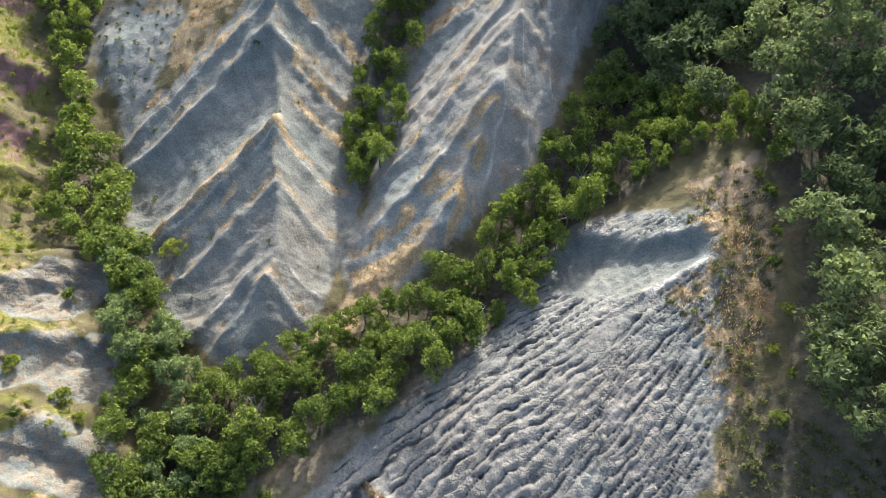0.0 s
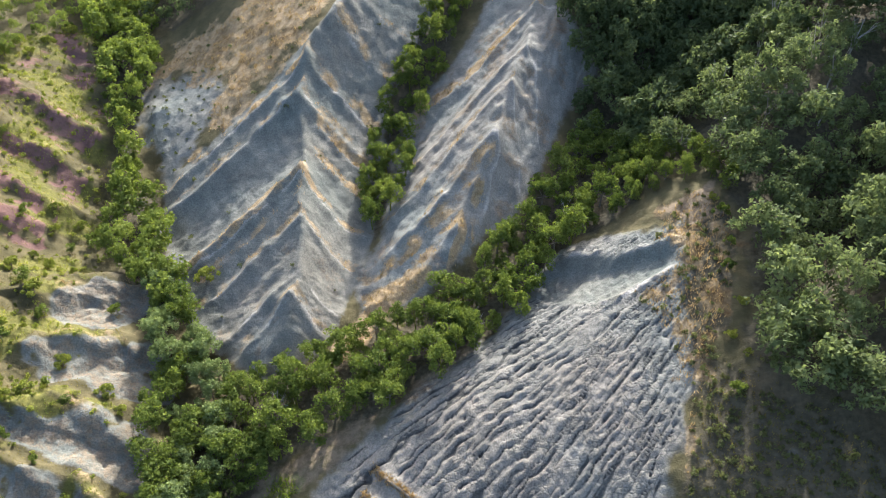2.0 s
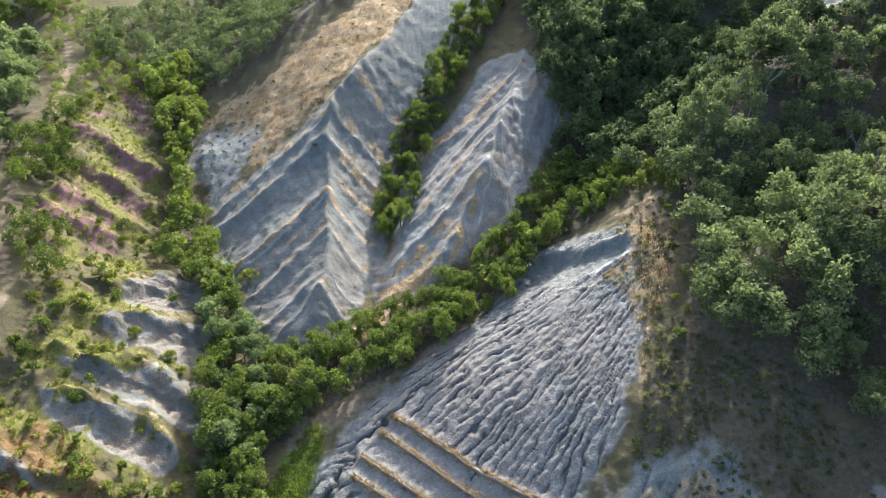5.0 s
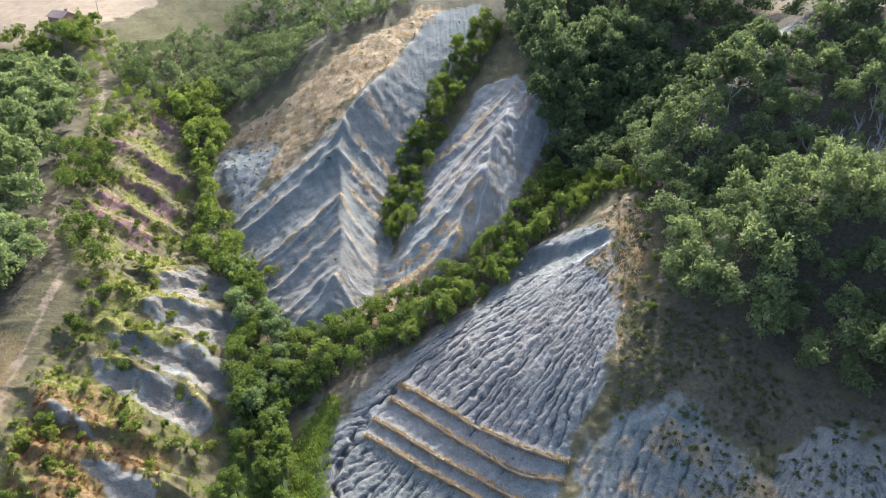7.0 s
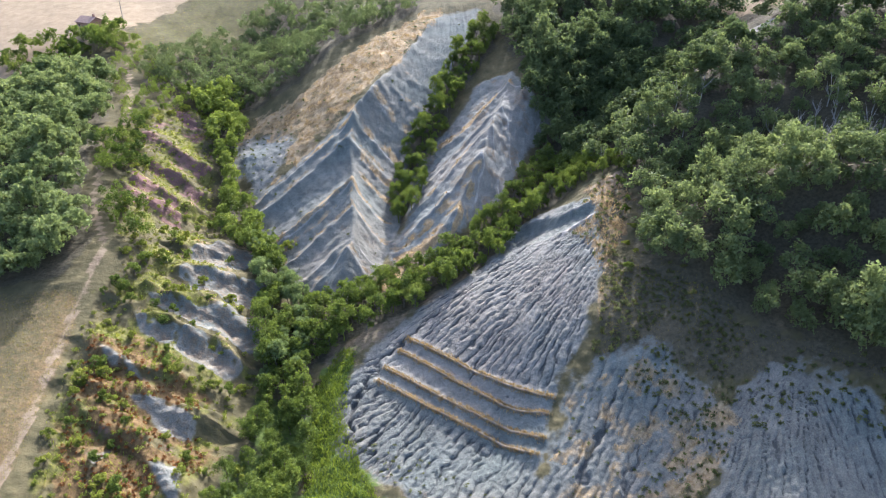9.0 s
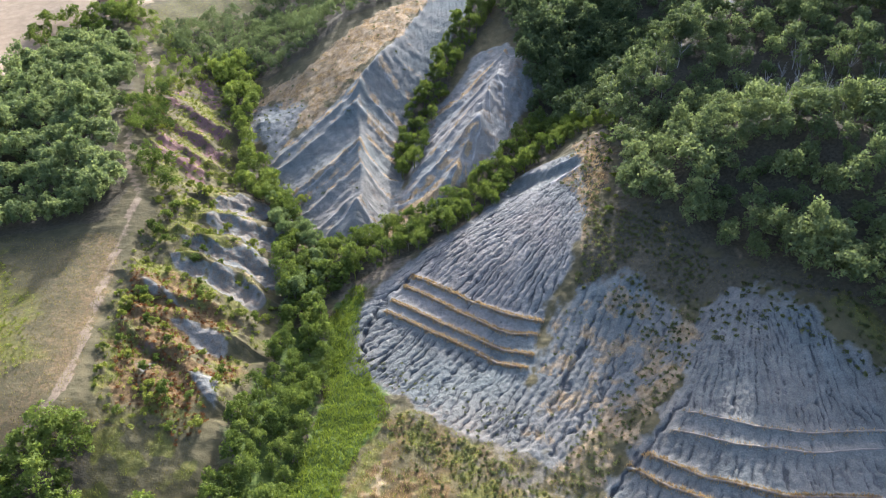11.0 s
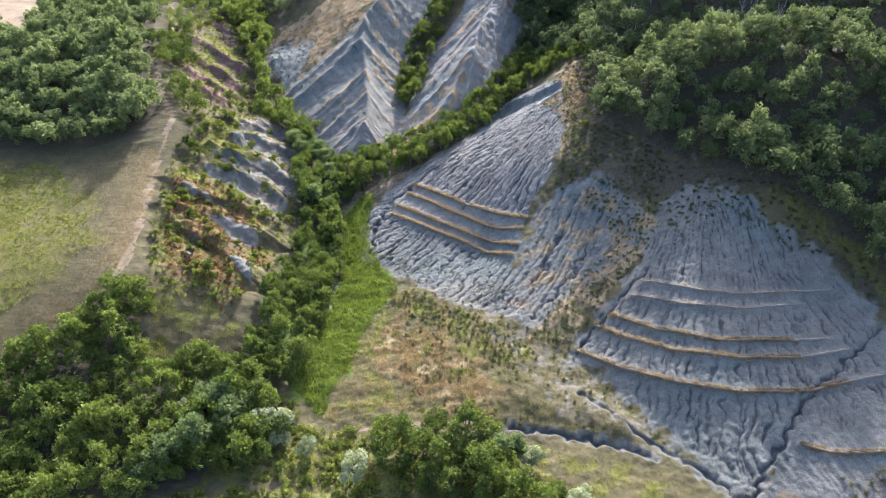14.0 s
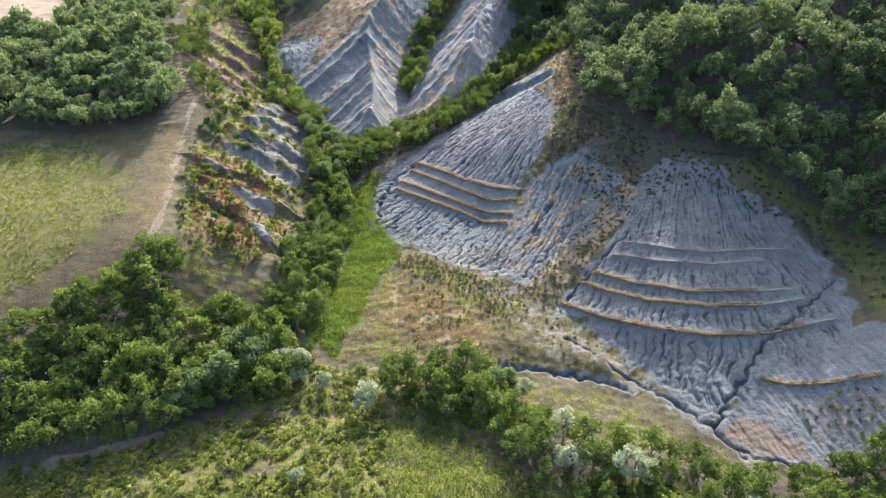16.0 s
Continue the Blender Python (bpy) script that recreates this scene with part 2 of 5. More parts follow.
# ---- landforms: crest, foot and bed lines of the valley, in metres ----
CENTRES = []


def land(name, *pts, joined=True):
    """One landform line, by its places."""
    for a, b in zip(pts, pts[1:]):
        steps = max(1, round(math.dist(a[:2], b[:2]) / 5)) if joined else 1
        CENTRES.extend(tuple(p + (q - p) * i / steps for p, q in zip(a, b)) for i in range(steps))
    CENTRES.append(pts[-1])


land("main gully", (34, 92, 32), (25, 76, 23), (12, 60, 16.5), (2, 50, 13), (-12, 41, 9.5), (-24, 37, 7.5), (-30, 29, 5.5), (-31, 15, 3), (-28, 0, 1.2), (-25, -15, 0.2), (-26, -32, -1.2), (-40, -46, -3), (-60, -56, -4.5), (-95, -64, -6))
land("left gully", (-64, 130, 26), (-60, 105, 21), (-55, 92, 17), (-48, 76, 13), (-42, 64, 11), (-37, 50, 9), (-31, 40, 7.5))
land("middle gully", (2, 125, 36), (-5, 105, 26), (-10, 90, 18), (-12, 78, 14), (-14, 62, 11.5), (-16, 52, 10), (-20, 42, 8.3))
land("ridge one", (-5, 150, 46), (-14, 125, 39.5), (-20, 108, 35), (-25, 97, 29), (-26, 90, 25.5), (-23, 80, 20.8), (-22, 69, 18.5), (-22, 60, 15.8), (-22, 52, 13.3), (-25, 45, 9.8))
land("ridge one foot", (-54, 97, 21), (-46, 78, 14.5), (-40, 66, 12), (-34, 56, 11), (-29, 47, 9.3))
land("grass hill", (-38, 142, 41), (-40, 114, 30.5), (-48, 103, 22.5))
land("ridge two", (38, 125, 46), (20, 99, 35.7), (13, 90, 32), (8, 82, 29.3), (7, 73, 25.5), (4, 69, 22.3), (2, 62, 19), (-2, 57.5, 15.8), (-9, 49, 11))
land("ridge two foot", (6, 99, 28), (-4, 80, 19.7), (-8, 67, 15.5))
land("ridge two back", (24, 92, 29), (18, 83, 25), (14, 70, 20.5), (9, 60, 16.5))
land("slab crest", (33, 58, 30), (31, 50, 28.5), (18, 55.5, 21.3))
land("slab edge", (18, 53, 19.8), (5, 39, 16.2), (-3, 34, 12.7), (-9, 30, 9.5), (-14, 24, 6.8), (-18, 15, 4.5), (-18, 8, 3), (-14.5, 5, 2.7))
land("slab shoulder", (30, 45, 27), (27, 35, 23.5), (25.8, 28, 21.6), (23.3, 20, 17.7), (19, 14, 13), (16.5, 10.5, 9.8), (12, 3, 6))
land("slab body", (18, 44, 21.8), (14, 28, 16.8), (8, 27, 14.8), (3, 19.5, 9.6), (7.4, 6, 3.8), joined=False)
land("slab toe", (-14.5, 5, 2.7), (-6, -2, 2.6), (2.4, -10.5, 2.6), (8.6, -12, 2.3), (13, -15, 2.4))
land("flank", (36, 15.5, 20.7), (29, 9, 14.5), (21.5, 3, 9.2), (16, -7, 4.6))
land("flank gully", (41, 9, 17), (34, -2, 10), (26, -11, 5), (17, -18, 1.8))
land("dome top", (45, 8, 17.6), (51.5, 6, 19), (60, -0.6, 21.5), (66, -6, 20))
land("dome belly", (34, -12.3, 9.5), (44, -6, 14), (57.8, -5.8, 17), (50, -16, 11.6), (65.5, -19.4, 11), joined=False)
land("dome side", (34, -12, 8.6), (27, -18, 4), (21.5, -23.5, 0.2), (29, -36.5, -1.2), (39, -49, -3.2))
land("dome ledge", (22.5, -24, 0.8), (37.4, -32.8, 3.2), (56, -38, 4), (66, -34, 6))
land("dome crack", (57, -39, 3.2), (53, -46, 0.4), (47, -53, -3))
land("east slope", (80, -2, 22), (77, -21, 11), (66, -48, 2.2), (84, -44, 8), (100, -25, 18))
land("brook", (-22, -40, -1.3), (-8, -44, -1), (7.4, -41, -0.8), (16, -42, -1), (27, -45, -1.2), (39, -50, -3.4), (50, -60, -4.5), (70, -72, -6))
land("meadow", (-12, -26, 0.2), (-4, -29, 1), (6, -36, 0.8), (18, -34, 0.8), (27, -41, 0.9))
land("bank", (-22.8, 27, 6), (-19, 24.5, 7), (-22, 12, 3))
land("left rim", (-36, -17, 3.3), (-42, -7.6, 8), (-52, 1, 10.8), (-49, 18, 12.3), (-49, 35, 14.6), (-53, 52, 16.5))
land("left foot", (-36, -2, 4), (-38, 21, 6.8), (-40, 36, 9.6))
land("left track", (-62, -15, 12.3), (-69, 3, 15.5), (-68.5, 28, 18.6), (-67.5, 40.6, 22), (-75, 70, 26.5), (-84, 96, 30), (-94, 128, 33), (-115, 150, 38), (-121, 165, 42))
land("left field", (-79, -11, 13.3), (-85, 11, 14), (-110, 20, 15), (-110, -20, 11), (-90, 40, 19), joined=False)
land("red flank", (-62, 77, 17.5), (-70, 77, 23), (-73, 92, 26.5), (-61, 91, 20.5), (-66, 111, 24), (-62, 60, 18), joined=False)
land("left wood", (-46, -32, -1), (-62, -30, 3), (-75, -40, 2), (-69, -57, -3.5), (-90, -30, 8), joined=False)
land("wood hill", (44, 70, 34), (54, 70, 37), (73, 89, 47), (43, 34, 27), (69, 19, 31), (39, 42, 28), (14, 132, 41), (80, 4, 28), (100, 50, 48), (110, 110, 62), (60, 130, 56), joined=False)
land("far", (-62, 165, 31), (-130, 143, 31), (-150, 250, 58), (0, 250, 76), (120, 250, 88), (-300, 400, 90), (0, 500, 125), (300, 300, 115), (-300, 0, 20), (300, 0, 65), joined=False)
land("near", (0, -70, -0.5), (-27, -67, -1), (24, -62, 0.5), (0, -120, 2), (100, -120, 3), (-100, -120, 0), (-300, -300, 5), (300, -300, 12), (0, -400, 5), joined=False)
CENTRES = np.array(CENTRES)
gap = np.hypot(CENTRES[:, None, 0] - CENTRES[None, :, 0], CENTRES[:, None, 1] - CENTRES[None, :, 1])
lin = np.column_stack([np.ones(len(CENTRES)), CENTRES[:, :2] / 100])
solved = np.linalg.solve(np.block([[-gap + 0.25 * np.eye(len(CENTRES)), lin], [lin.T, np.zeros((3, 3))]]), np.concatenate([CENTRES[:, 2], np.zeros(3)]))


def lay(x, y):
    """The smooth lie of the land: a taut sheet over the landform lines."""
    x, y = np.asarray(x, float), np.asarray(y, float)
    out = np.empty(x.size)
    fx, fy = x.ravel(), y.ravel()
    for i in range(0, x.size, 20000):
        px, py = fx[i:i + 20000], fy[i:i + 20000]
        d = np.sqrt((px[:, None] - CENTRES[None, :, 0]) ** 2 + (py[:, None] - CENTRES[None, :, 1]) ** 2)
        out[i:i + 20000] = -d @ solved[:-3] + solved[-3] + (solved[-2] * px + solved[-1] * py) / 100
    return out.reshape(x.shape)


# ---- plan outlines ----
CLAY_ONE = [(-48, 82), (-39, 89), (-31, 96), (-25, 103), (-20, 111), (-13, 125), (-3, 154), (11, 156), (8, 143), (2, 129), (-5, 110), (-10, 101), (-11, 89),
            (-12, 74), (-14, 60), (-18, 48), (-25, 43), (-35.5, 51), (-41, 60), (-47, 71)]
CLAY_PATCH = [(-57, 98), (-56, 110), (-47, 107), (-40, 99), (-42, 90), (-48, 81), (-53, 88)]
GRASS_HILL = [(-57, 107), (-54, 118), (-42, 120), (-29, 134), (-9, 156), (0, 159), (-14, 124), (-21, 112), (-26, 103), (-31, 96), (-39, 90), (-47, 82), (-43, 90), (-42, 100), (-54, 108)]
CLAY_TWO = [(4, 107), (9, 118), (18, 116), (23, 100), (26, 94), (19, 85), (16, 77), (11, 67), (4, 61), (-3, 55), (-12, 52), (-14, 60), (-10, 68), (-10, 87), (-5, 99)]
SLAB = [(14, 56), (18, 59), (31, 54), (30, 46), (28, 33), (23, 20), (18, 15), (16, 10), (13, -1), (13, -15), (2, -11), (-12, 2), (-19, 7), (-21, 15), (-17, 27), (-6, 38), (6, 46)]
FLANK = [(25, 15), (33, 14), (38, 9), (41, 4), (39, -3), (30, -8), (15, -16), (11, -10), (15, 3), (20, 13)]
DOME = [(33, -12), (39, -2), (44, 7), (53, 6), (58, 0), (66, -11), (73, -18), (75, -28), (75, -38), (68, -42), (54, -46), (43, -55), (35, -42), (21, -24), (27, -18)]
FAR_PATCH = [(72.5, 98.5), (73.5, 107.5), (82.5, 102.5), (78.5, 94.5)]
EAST_SLOPE = [(61, 0), (66, -9), (71, -13), (77, -22), (77.5, -40), (88, -46), (96, -30), (86, -23), (75, -9), (66, 1)]
EAST_SCRUB = [(56.5, -51.5), (63, -50), (78, -51), (80, -60), (70, -62), (58.5, -58)]
EAST_FAN = [(44.5, -55), (48.5, -51.5), (53, -53.5), (57.5, -58), (58, -61.5), (52, -59.5), (47, -57)]
EAST = [(43.5, -55), (47.5, -50.5), (54, -46), (62, -40), (77, -38), (84, -46), (72, -60), (58, -63)]
RED = [(-79, 99), (-74, 116), (-67, 110), (-62, 96), (-57, 81), (-61, 68), (-71, 60), (-73, 66), (-73, 75)]
RUST = [(-63, 20), (-52, 21), (-46, 16), (-41, 9), (-39, -2), (-46, -9), (-55, -12), (-59, 0)]
MEADOW = [(-25, -38), (-21, -20), (-13, -4), (-5, -4), (11, -15), (21, -21), (28, -32), (37, -46), (9, -40), (-11, -40)]
ORANGE = [(-16, -17), (-8, -14), (-2, -22), (6, -31), (5, -37), (-5, -35), (-14, -26)]
REEDS = [(-30, -30), (-29, -19), (-24.5, -4), (-24.5, 8), (-26, 20), (-21, 31), (-18, 29), (-18.5, 15), (-15, 4), (-11.5, -3), (-16, -12), (-19.5, -26), (-23.5, -37)]
FIELD = [(-120, 33), (-69, 31), (-65, 20), (-62, -8), (-68, -20), (-80, -31), (-130, -40)]
FIELD_GREEN = [(-125, 28), (-93, 27), (-80, 15), (-71, -5), (-77, -17), (-86, -28), (-130, -40)]
SPUR_DRY = [(13, -20), (22, -9.5), (35, 1), (42, 9), (43, 3), (38, -7), (31, -13), (22, -21.5)]
SLAB_DRY = [(27, 53), (33, 60), (37, 54), (34, 42), (30, 34), (26, 24), (20, 11), (14, 0), (15.5, 0), (18, 8), (24, 19), (27, 30), (26, 40), (23.5, 45), (28.5, 47.5), (29.5, 50.5)]
SCAR = [(12.5, 51), (13.5, 55.5), (16, 57), (20.6, 54.3), (22.6, 52.6), (29.2, 51.2), (28.6, 47.6), (24.4, 46.2), (20.4, 45.4), (17.6, 46.4)]
SCAR_LIP = [(12.5, 55), (16, 57), (20.6, 54.3), (22.6, 52.4), (29.2, 51.2)]
SCAR_SOLE = [(20, 45.2), (22.5, 45.3), (24.4, 45.9), (28.5, 47.4)]
SLAB_BACK = [(30, 37), (36, 28), (43, 23), (48, 12), (42, 7), (36, 18), (25, 14), (22, 14), (25, 22), (28, 30)]
WHEAT = [(-128, 150), (-130, 131), (-128, 110), (-125, 88), (-137, 98), (-150, 97), (-220, 100), (-400, 200), (-420, 480), (-60, 460), (-90, 230), (-100, 186), (-112, 160)]
WHEAT_EAST = [(72, 122), (82, 112), (110, 112), (260, 160), (260, 400), (90, 300)]
UPLAND = [(-112, 155), (-96, 132), (-80, 140), (-62, 170), (-60, 220), (-90, 225)]
NEAR = [(-60, -56), (-40, -50), (-14, -52), (10, -66), (40, -68), (70, -70), (120, -72), (120, -130), (-120, -130), (-120, -66)]
WOOD_EAST = [(27, 94), (22, 110), (18, 137), (16, 154), (50, 170), (74, 118), (98, 104), (118, 104), (118, 20), (102, -30), (84, -26), (74, -12), (62, 3), (54, 11), (46, 18), (42, 24), (34, 27), (34, 35), (38, 49), (38, 63), (28, 77), (21, 85)]
THICKET = [(10, 64), (16, 75), (25, 84), (29, 78), (32, 68), (27, 63), (16, 58.5), (11, 48), (0, 40), (-10, 36), (-23, 31), (-27, 21), (-34, 21), (-36, 30), (-33, 38), (-28, 43), (-21, 44), (-16, 49), (-10, 51), (1, 55)]
WOOD_MID = [(9, 146), (16, 138), (4, 115), (-5, 92), (-7, 74), (-12, 68), (-14, 81), (-13, 92), (-9, 103), (-1, 123)]
WOOD_GULLY = [(-78, 130), (-62, 130), (-57, 110), (-57, 90), (-46.5, 73), (-40, 58), (-42, 54), (-49, 58), (-55, 69), (-55, 79), (-66, 108)]
WOOD_UPPER = [(-92, 150), (-63, 190), (-8, 170), (-10, 160), (-27, 145), (-45, 127), (-57, 122), (-72, 126), (-92, 130)]
GULLY_FOOT = [(-44, 58), (-39.5, 57), (-31.5, 46), (-28, 36), (-28, 18), (-33, 18), (-36.5, 28), (-39, 44)]
WOOD_WEST = [(-150, 93), (-137, 95), (-125, 86), (-126, 110), (-128, 131), (-118, 134), (-99, 126), (-89, 98), (-86, 82), (-81, 63), (-77, 54), (-72, 44), (-72, 34), (-94, 33), (-140, 36)]
WOOD_LOW = [(-84, -38), (-73, -27), (-61, -16), (-56, -18), (-55, -30), (-46, -26), (-37, -29), (-29, -38), (-30, -47), (-42, -48.5), (-53, -53), (-68, -57), (-90, -60)]
WOOD_BROOK = [(-37, -4), (-35, 6), (-35, 18), (-26, 20), (-23.5, 7), (-25.2, -10), (-28.2, -30), (-41, -29), (-37, -17)]
FRONT = [(-14, -43), (-4, -41.5), (5, -44), (10, -50), (16, -60), (34, -61), (42, -64), (50, -64), (70, -62), (68, -74), (23, -74), (11, -69), (4, -57), (-4, -52.5), (-13, -50)]
GLADE = [(-12, -54), (-3, -54.5), (3, -58.5), (9, -70), (10, -76), (-9, -76), (-13, -64)]
LEFT_BANK = [(-84, 98), (-80, 118), (-70, 120), (-52, 62), (-42, 44), (-36, 20), (-38, -4), (-42, -14), (-57, -16), (-62, 0), (-65, 22), (-64, 40), (-72, 60)]
MARGIN = [(35, 34), (44, 24), (48, 16), (56, 10), (64, 3), (74, -11), (86, -25), (78, -28), (71, -15), (62, 0), (54, 8), (44, 6), (38, 8), (30, 13), (24, 14), (26, 24), (29, 33)]
TRACK = [(-118, 172), (-105, 156), (-96, 132), (-92, 123), (-85, 99), (-82, 81), (-78, 62), (-74, 53), (-69, 44), (-68, 31), (-67, 19), (-64.5, 3), (-63, -10), (-66, -19), (-72, -24)]
BROOK_BED = [(-52, -53), (-59, -55), (-68, -58), (-76, -61), (-100, -66)]
LOW_PATH = [(-28, -41), (-20, -41), (-12, -39.5), (-4, -39), (4, -40)]
SPURS = [[(-56, 51.5), (-51, 57), (-46, 59), (-43, 56)], [(-54, 43), (-48, 46), (-41, 49), (-38, 47)], [(-57.5, 33), (-52, 33.5), (-46, 35.5), (-42.5, 35.5), (-36, 31)],
         [(-59, 29), (-54, 27.3), (-47.5, 26.6), (-42, 26.5), (-39, 23.5)], [(-61, 18), (-54, 15), (-47, 15)], [(-57, 10), (-50, 10.5), (-41, 9)], [(-60, 6.5), (-50, 4), (-41, -6)]]
SPUR_CLAY = [[(-55, 51), (-51, 56), (-45, 58.5), (-43, 56), (-46.5, 48.5), (-50.5, 47), (-54, 48.5)], [(-54, 43), (-48, 45.5), (-41, 48.5), (-37.5, 45), (-37, 39.5), (-44.5, 37.5), (-47, 40), (-50.5, 38), (-54, 40)],
             [(-57, 32.5), (-52, 32.5), (-48, 33.5), (-44.5, 36), (-39, 35.5), (-35.5, 30), (-38, 27.5), (-44, 28), (-51, 29.5), (-55.5, 30.5)],
             [(-58.5, 28), (-53.5, 26.5), (-48, 26), (-42, 26), (-38.5, 23), (-40, 20), (-46.5, 20.5), (-55, 23.5)], [(-60, 17.5), (-54, 15.5), (-52, 13), (-57, 14)],
             [(-53, 9.5), (-47.5, 10.5), (-41.5, 8), (-42, 5), (-46, 4)], [(-47, -2), (-41, -1), (-40, -9), (-43, -6)], [(-56, -1.5), (-52, -1), (-52.5, -4.5)]]
TOE = [(-15, -2), (-8, -6), (2, -12), (12, -19), (15, -24), (9, -28), (-1, -19), (-12, -9)]
SLAB_FOOT = [(-17, 10), (-8, 7), (3, -1), (12, -6), (12, -14), (6, -12), (-10, 0), (-19, 7)]
LOW_GREEN = [(-40, -30), (-30, -32), (-24, -39), (-8, -41), (6, -44), (14, -54), (0, -58), (-16, -53), (-40, -48)]
RED_SPURS = [[(-75, 117), (-68, 109), (-65, 102)], [(-78, 94), (-69, 91), (-61, 88)], [(-74, 83.5), (-69, 82), (-60, 79)], [(-73, 73), (-68, 72), (-61, 71)], [(-73, 65.5), (-68, 65), (-62, 66)]]
CRACKS = [([(-8, 30), (-13, 26), (-17, 18), (-18.3, 8.5)], 2.0, 0.6), ([(16, 47), (4, 38.3), (-8, 30)], 1.0, 0.5), ([(38, -10), (31, -15.5), (24, -21.5), (22, -24)], 1.4, 0.6),
          ([(74, -28), (64, -35), (57, -39.5), (50, -47), (44, -54)], 1.6, 0.7), ([(21, -33), (28, -41), (39, -48.6), (44, -54), (47, -60)], 1.6, 0.7),
          ([(8, -40), (15, -41.6), (23.6, -43.9), (31, -46)], 2.0, 0.9), ([(26, 9), (20, -1), (15, -9)], 1.0, 0.6), ([(31, 4), (24, -6), (15, -15)], 0.9, 0.6), ([(13, -4), (8, -9), (6, -12)], 0.7, 0.4), ([(45, -56.3), (49, -60.2), (57, -62.3)], 1.4, 0.6), ([(57.5, -32), (58, -38)], 0.8, 0.35), ([(39, -35.5), (39, -40)], 1.0, 0.4), ([(5, 21), (3, 18.5)], 1.0, 0.5), ([(-10, 14), (-14, 8)], 0.8, 0.4), ([(-6, 11), (-11, 3)], 0.7, 0.4)]
LEDGES_WEST = [[(-9, 29.4), (2.3, 19.7), (10.4, 14.3), (16.5, 10.9)], [(-10.2, 26.6), (-0.2, 18.1), (10.2, 10.7), (15.4, 8.6)],
               [(-12.7, 23.4), (-2.7, 15.5), (6.6, 9.7), (14.2, 4.5)], [(-13.8, 20.6), (-5.1, 14.2), (6.5, 7.0), (12.8, 2.0)]]
LEDGES_EAST = [[(36.4, -13.1), (46, -17.7), (52.9, -19.4), (63.5, -19.5), (68.8, -19.5)], [(33.8, -15.5), (42.4, -19.7), (52.1, -22.2), (62.7, -22)],
               [(29.2, -17.7), (36.4, -23.4), (46.5, -27.7), (59.3, -28.9), (65.4, -28.9)], [(26.4, -18.8), (31.3, -23.4), (38.4, -28.1), (48.6, -31.2), (59.1, -32.2), (67.5, -31.1)],
               [(22.5, -23), (28.4, -28.2), (37.1, -33.7), (47, -36.9), (56.1, -38.1), (65.1, -37.1), (71, -36.5)], [(54.1, -46.2), (58.8, -48.2), (66, -49.1), (73.4, -49.3)]]


SPUR_UPPER = [(48, 68), (57, 80), (70, 90), (90, 100)]
SPUR_LOWER = [(45, 32), (51, 36), (58, 38.5), (68, 38), (78, 30), (88, 16)]
HOLLOW_UPPER = [(34, 86), (42, 93), (54, 100), (70, 112)]
HOLLOW_LOWER = [(50, 53), (60, 60), (74, 59), (90, 46)]
HOLLOW_FOOT = [(54, 22), (62, 18), (72, 10)]
THIN_WOOD = [(58, 50), (66, 66), (80, 66), (94, 54), (92, 40), (74, 46)]


# ---- the ground: one sheet out to the horizon ----
def outcrop(s, brinks, long, short):
    """Hard beds standing out of a slope, each with a long back and a short steep front; and the grassy backs."""
    rise, grass, stone = np.zeros_like(s), np.zeros_like(s), np.zeros_like(s)
    for at, size, growth, *side in brinks:
        u = s - at
        size = size * side[0] if side else size
        growth = growth * side[0] if side else growth
        rise = rise + size * np.where(u < 0, np.exp(np.minimum(u, 0) / long), 1.25 * np.exp(-np.maximum(u, 0) / short) - 0.25 * np.exp(-np.maximum(u, 0) / (4 * short)))
        stone = np.maximum(stone, smooth01(size * 0.9 - 0.1) * smooth01((u + 0.28 * long) / (0.14 * long)) * smooth01((0.35 * short - u) / (0.5 * short)))
        grass = np.maximum(grass, growth * smooth01((u + 1.15 * long) / (0.5 * long)) * smooth01((0.08 * long - u) / (0.25 * long)))
    return rise, grass, stone


def beds_one(left, right):
    """The beds of the first ridge: place, size, growth, and the side on which a bed shows."""
    return [(-122, 0.5, 0.2), (-113, 0.6, 0.4, right), (-107.5, 0.8, 0.5, right), (-101.5, 0.9, 0.6, right), (-95.6, 1.3, 0.75), (-91, 2.0, 0.55), (-89, 1.0, 1.0, right), (-84, 0.9, 1.0, right),
            (-77, 2.1, 1.0, left), (-75.6, 1.2, 0.7), (-72.6, 0.8, 0.6, left), (-68.4, 1.4, 0.6), (-64.5, 0.4, 0.0, right), (-59.6, 1.2, 0.3), (-55.8, 1.4, 0.6)]


BEDS_TWO = [(-43, 1.0, 0.7), (-37.2, 1.1, 0.9), (-31, 1.5, 0.5), (-28.3, 0.6, 0.3), (-27, 1.2, 0.6), (-23.4, 1.6, 0.5), (-21.8, 0.6, 0.8), (-20, 0.9, 1.0)]


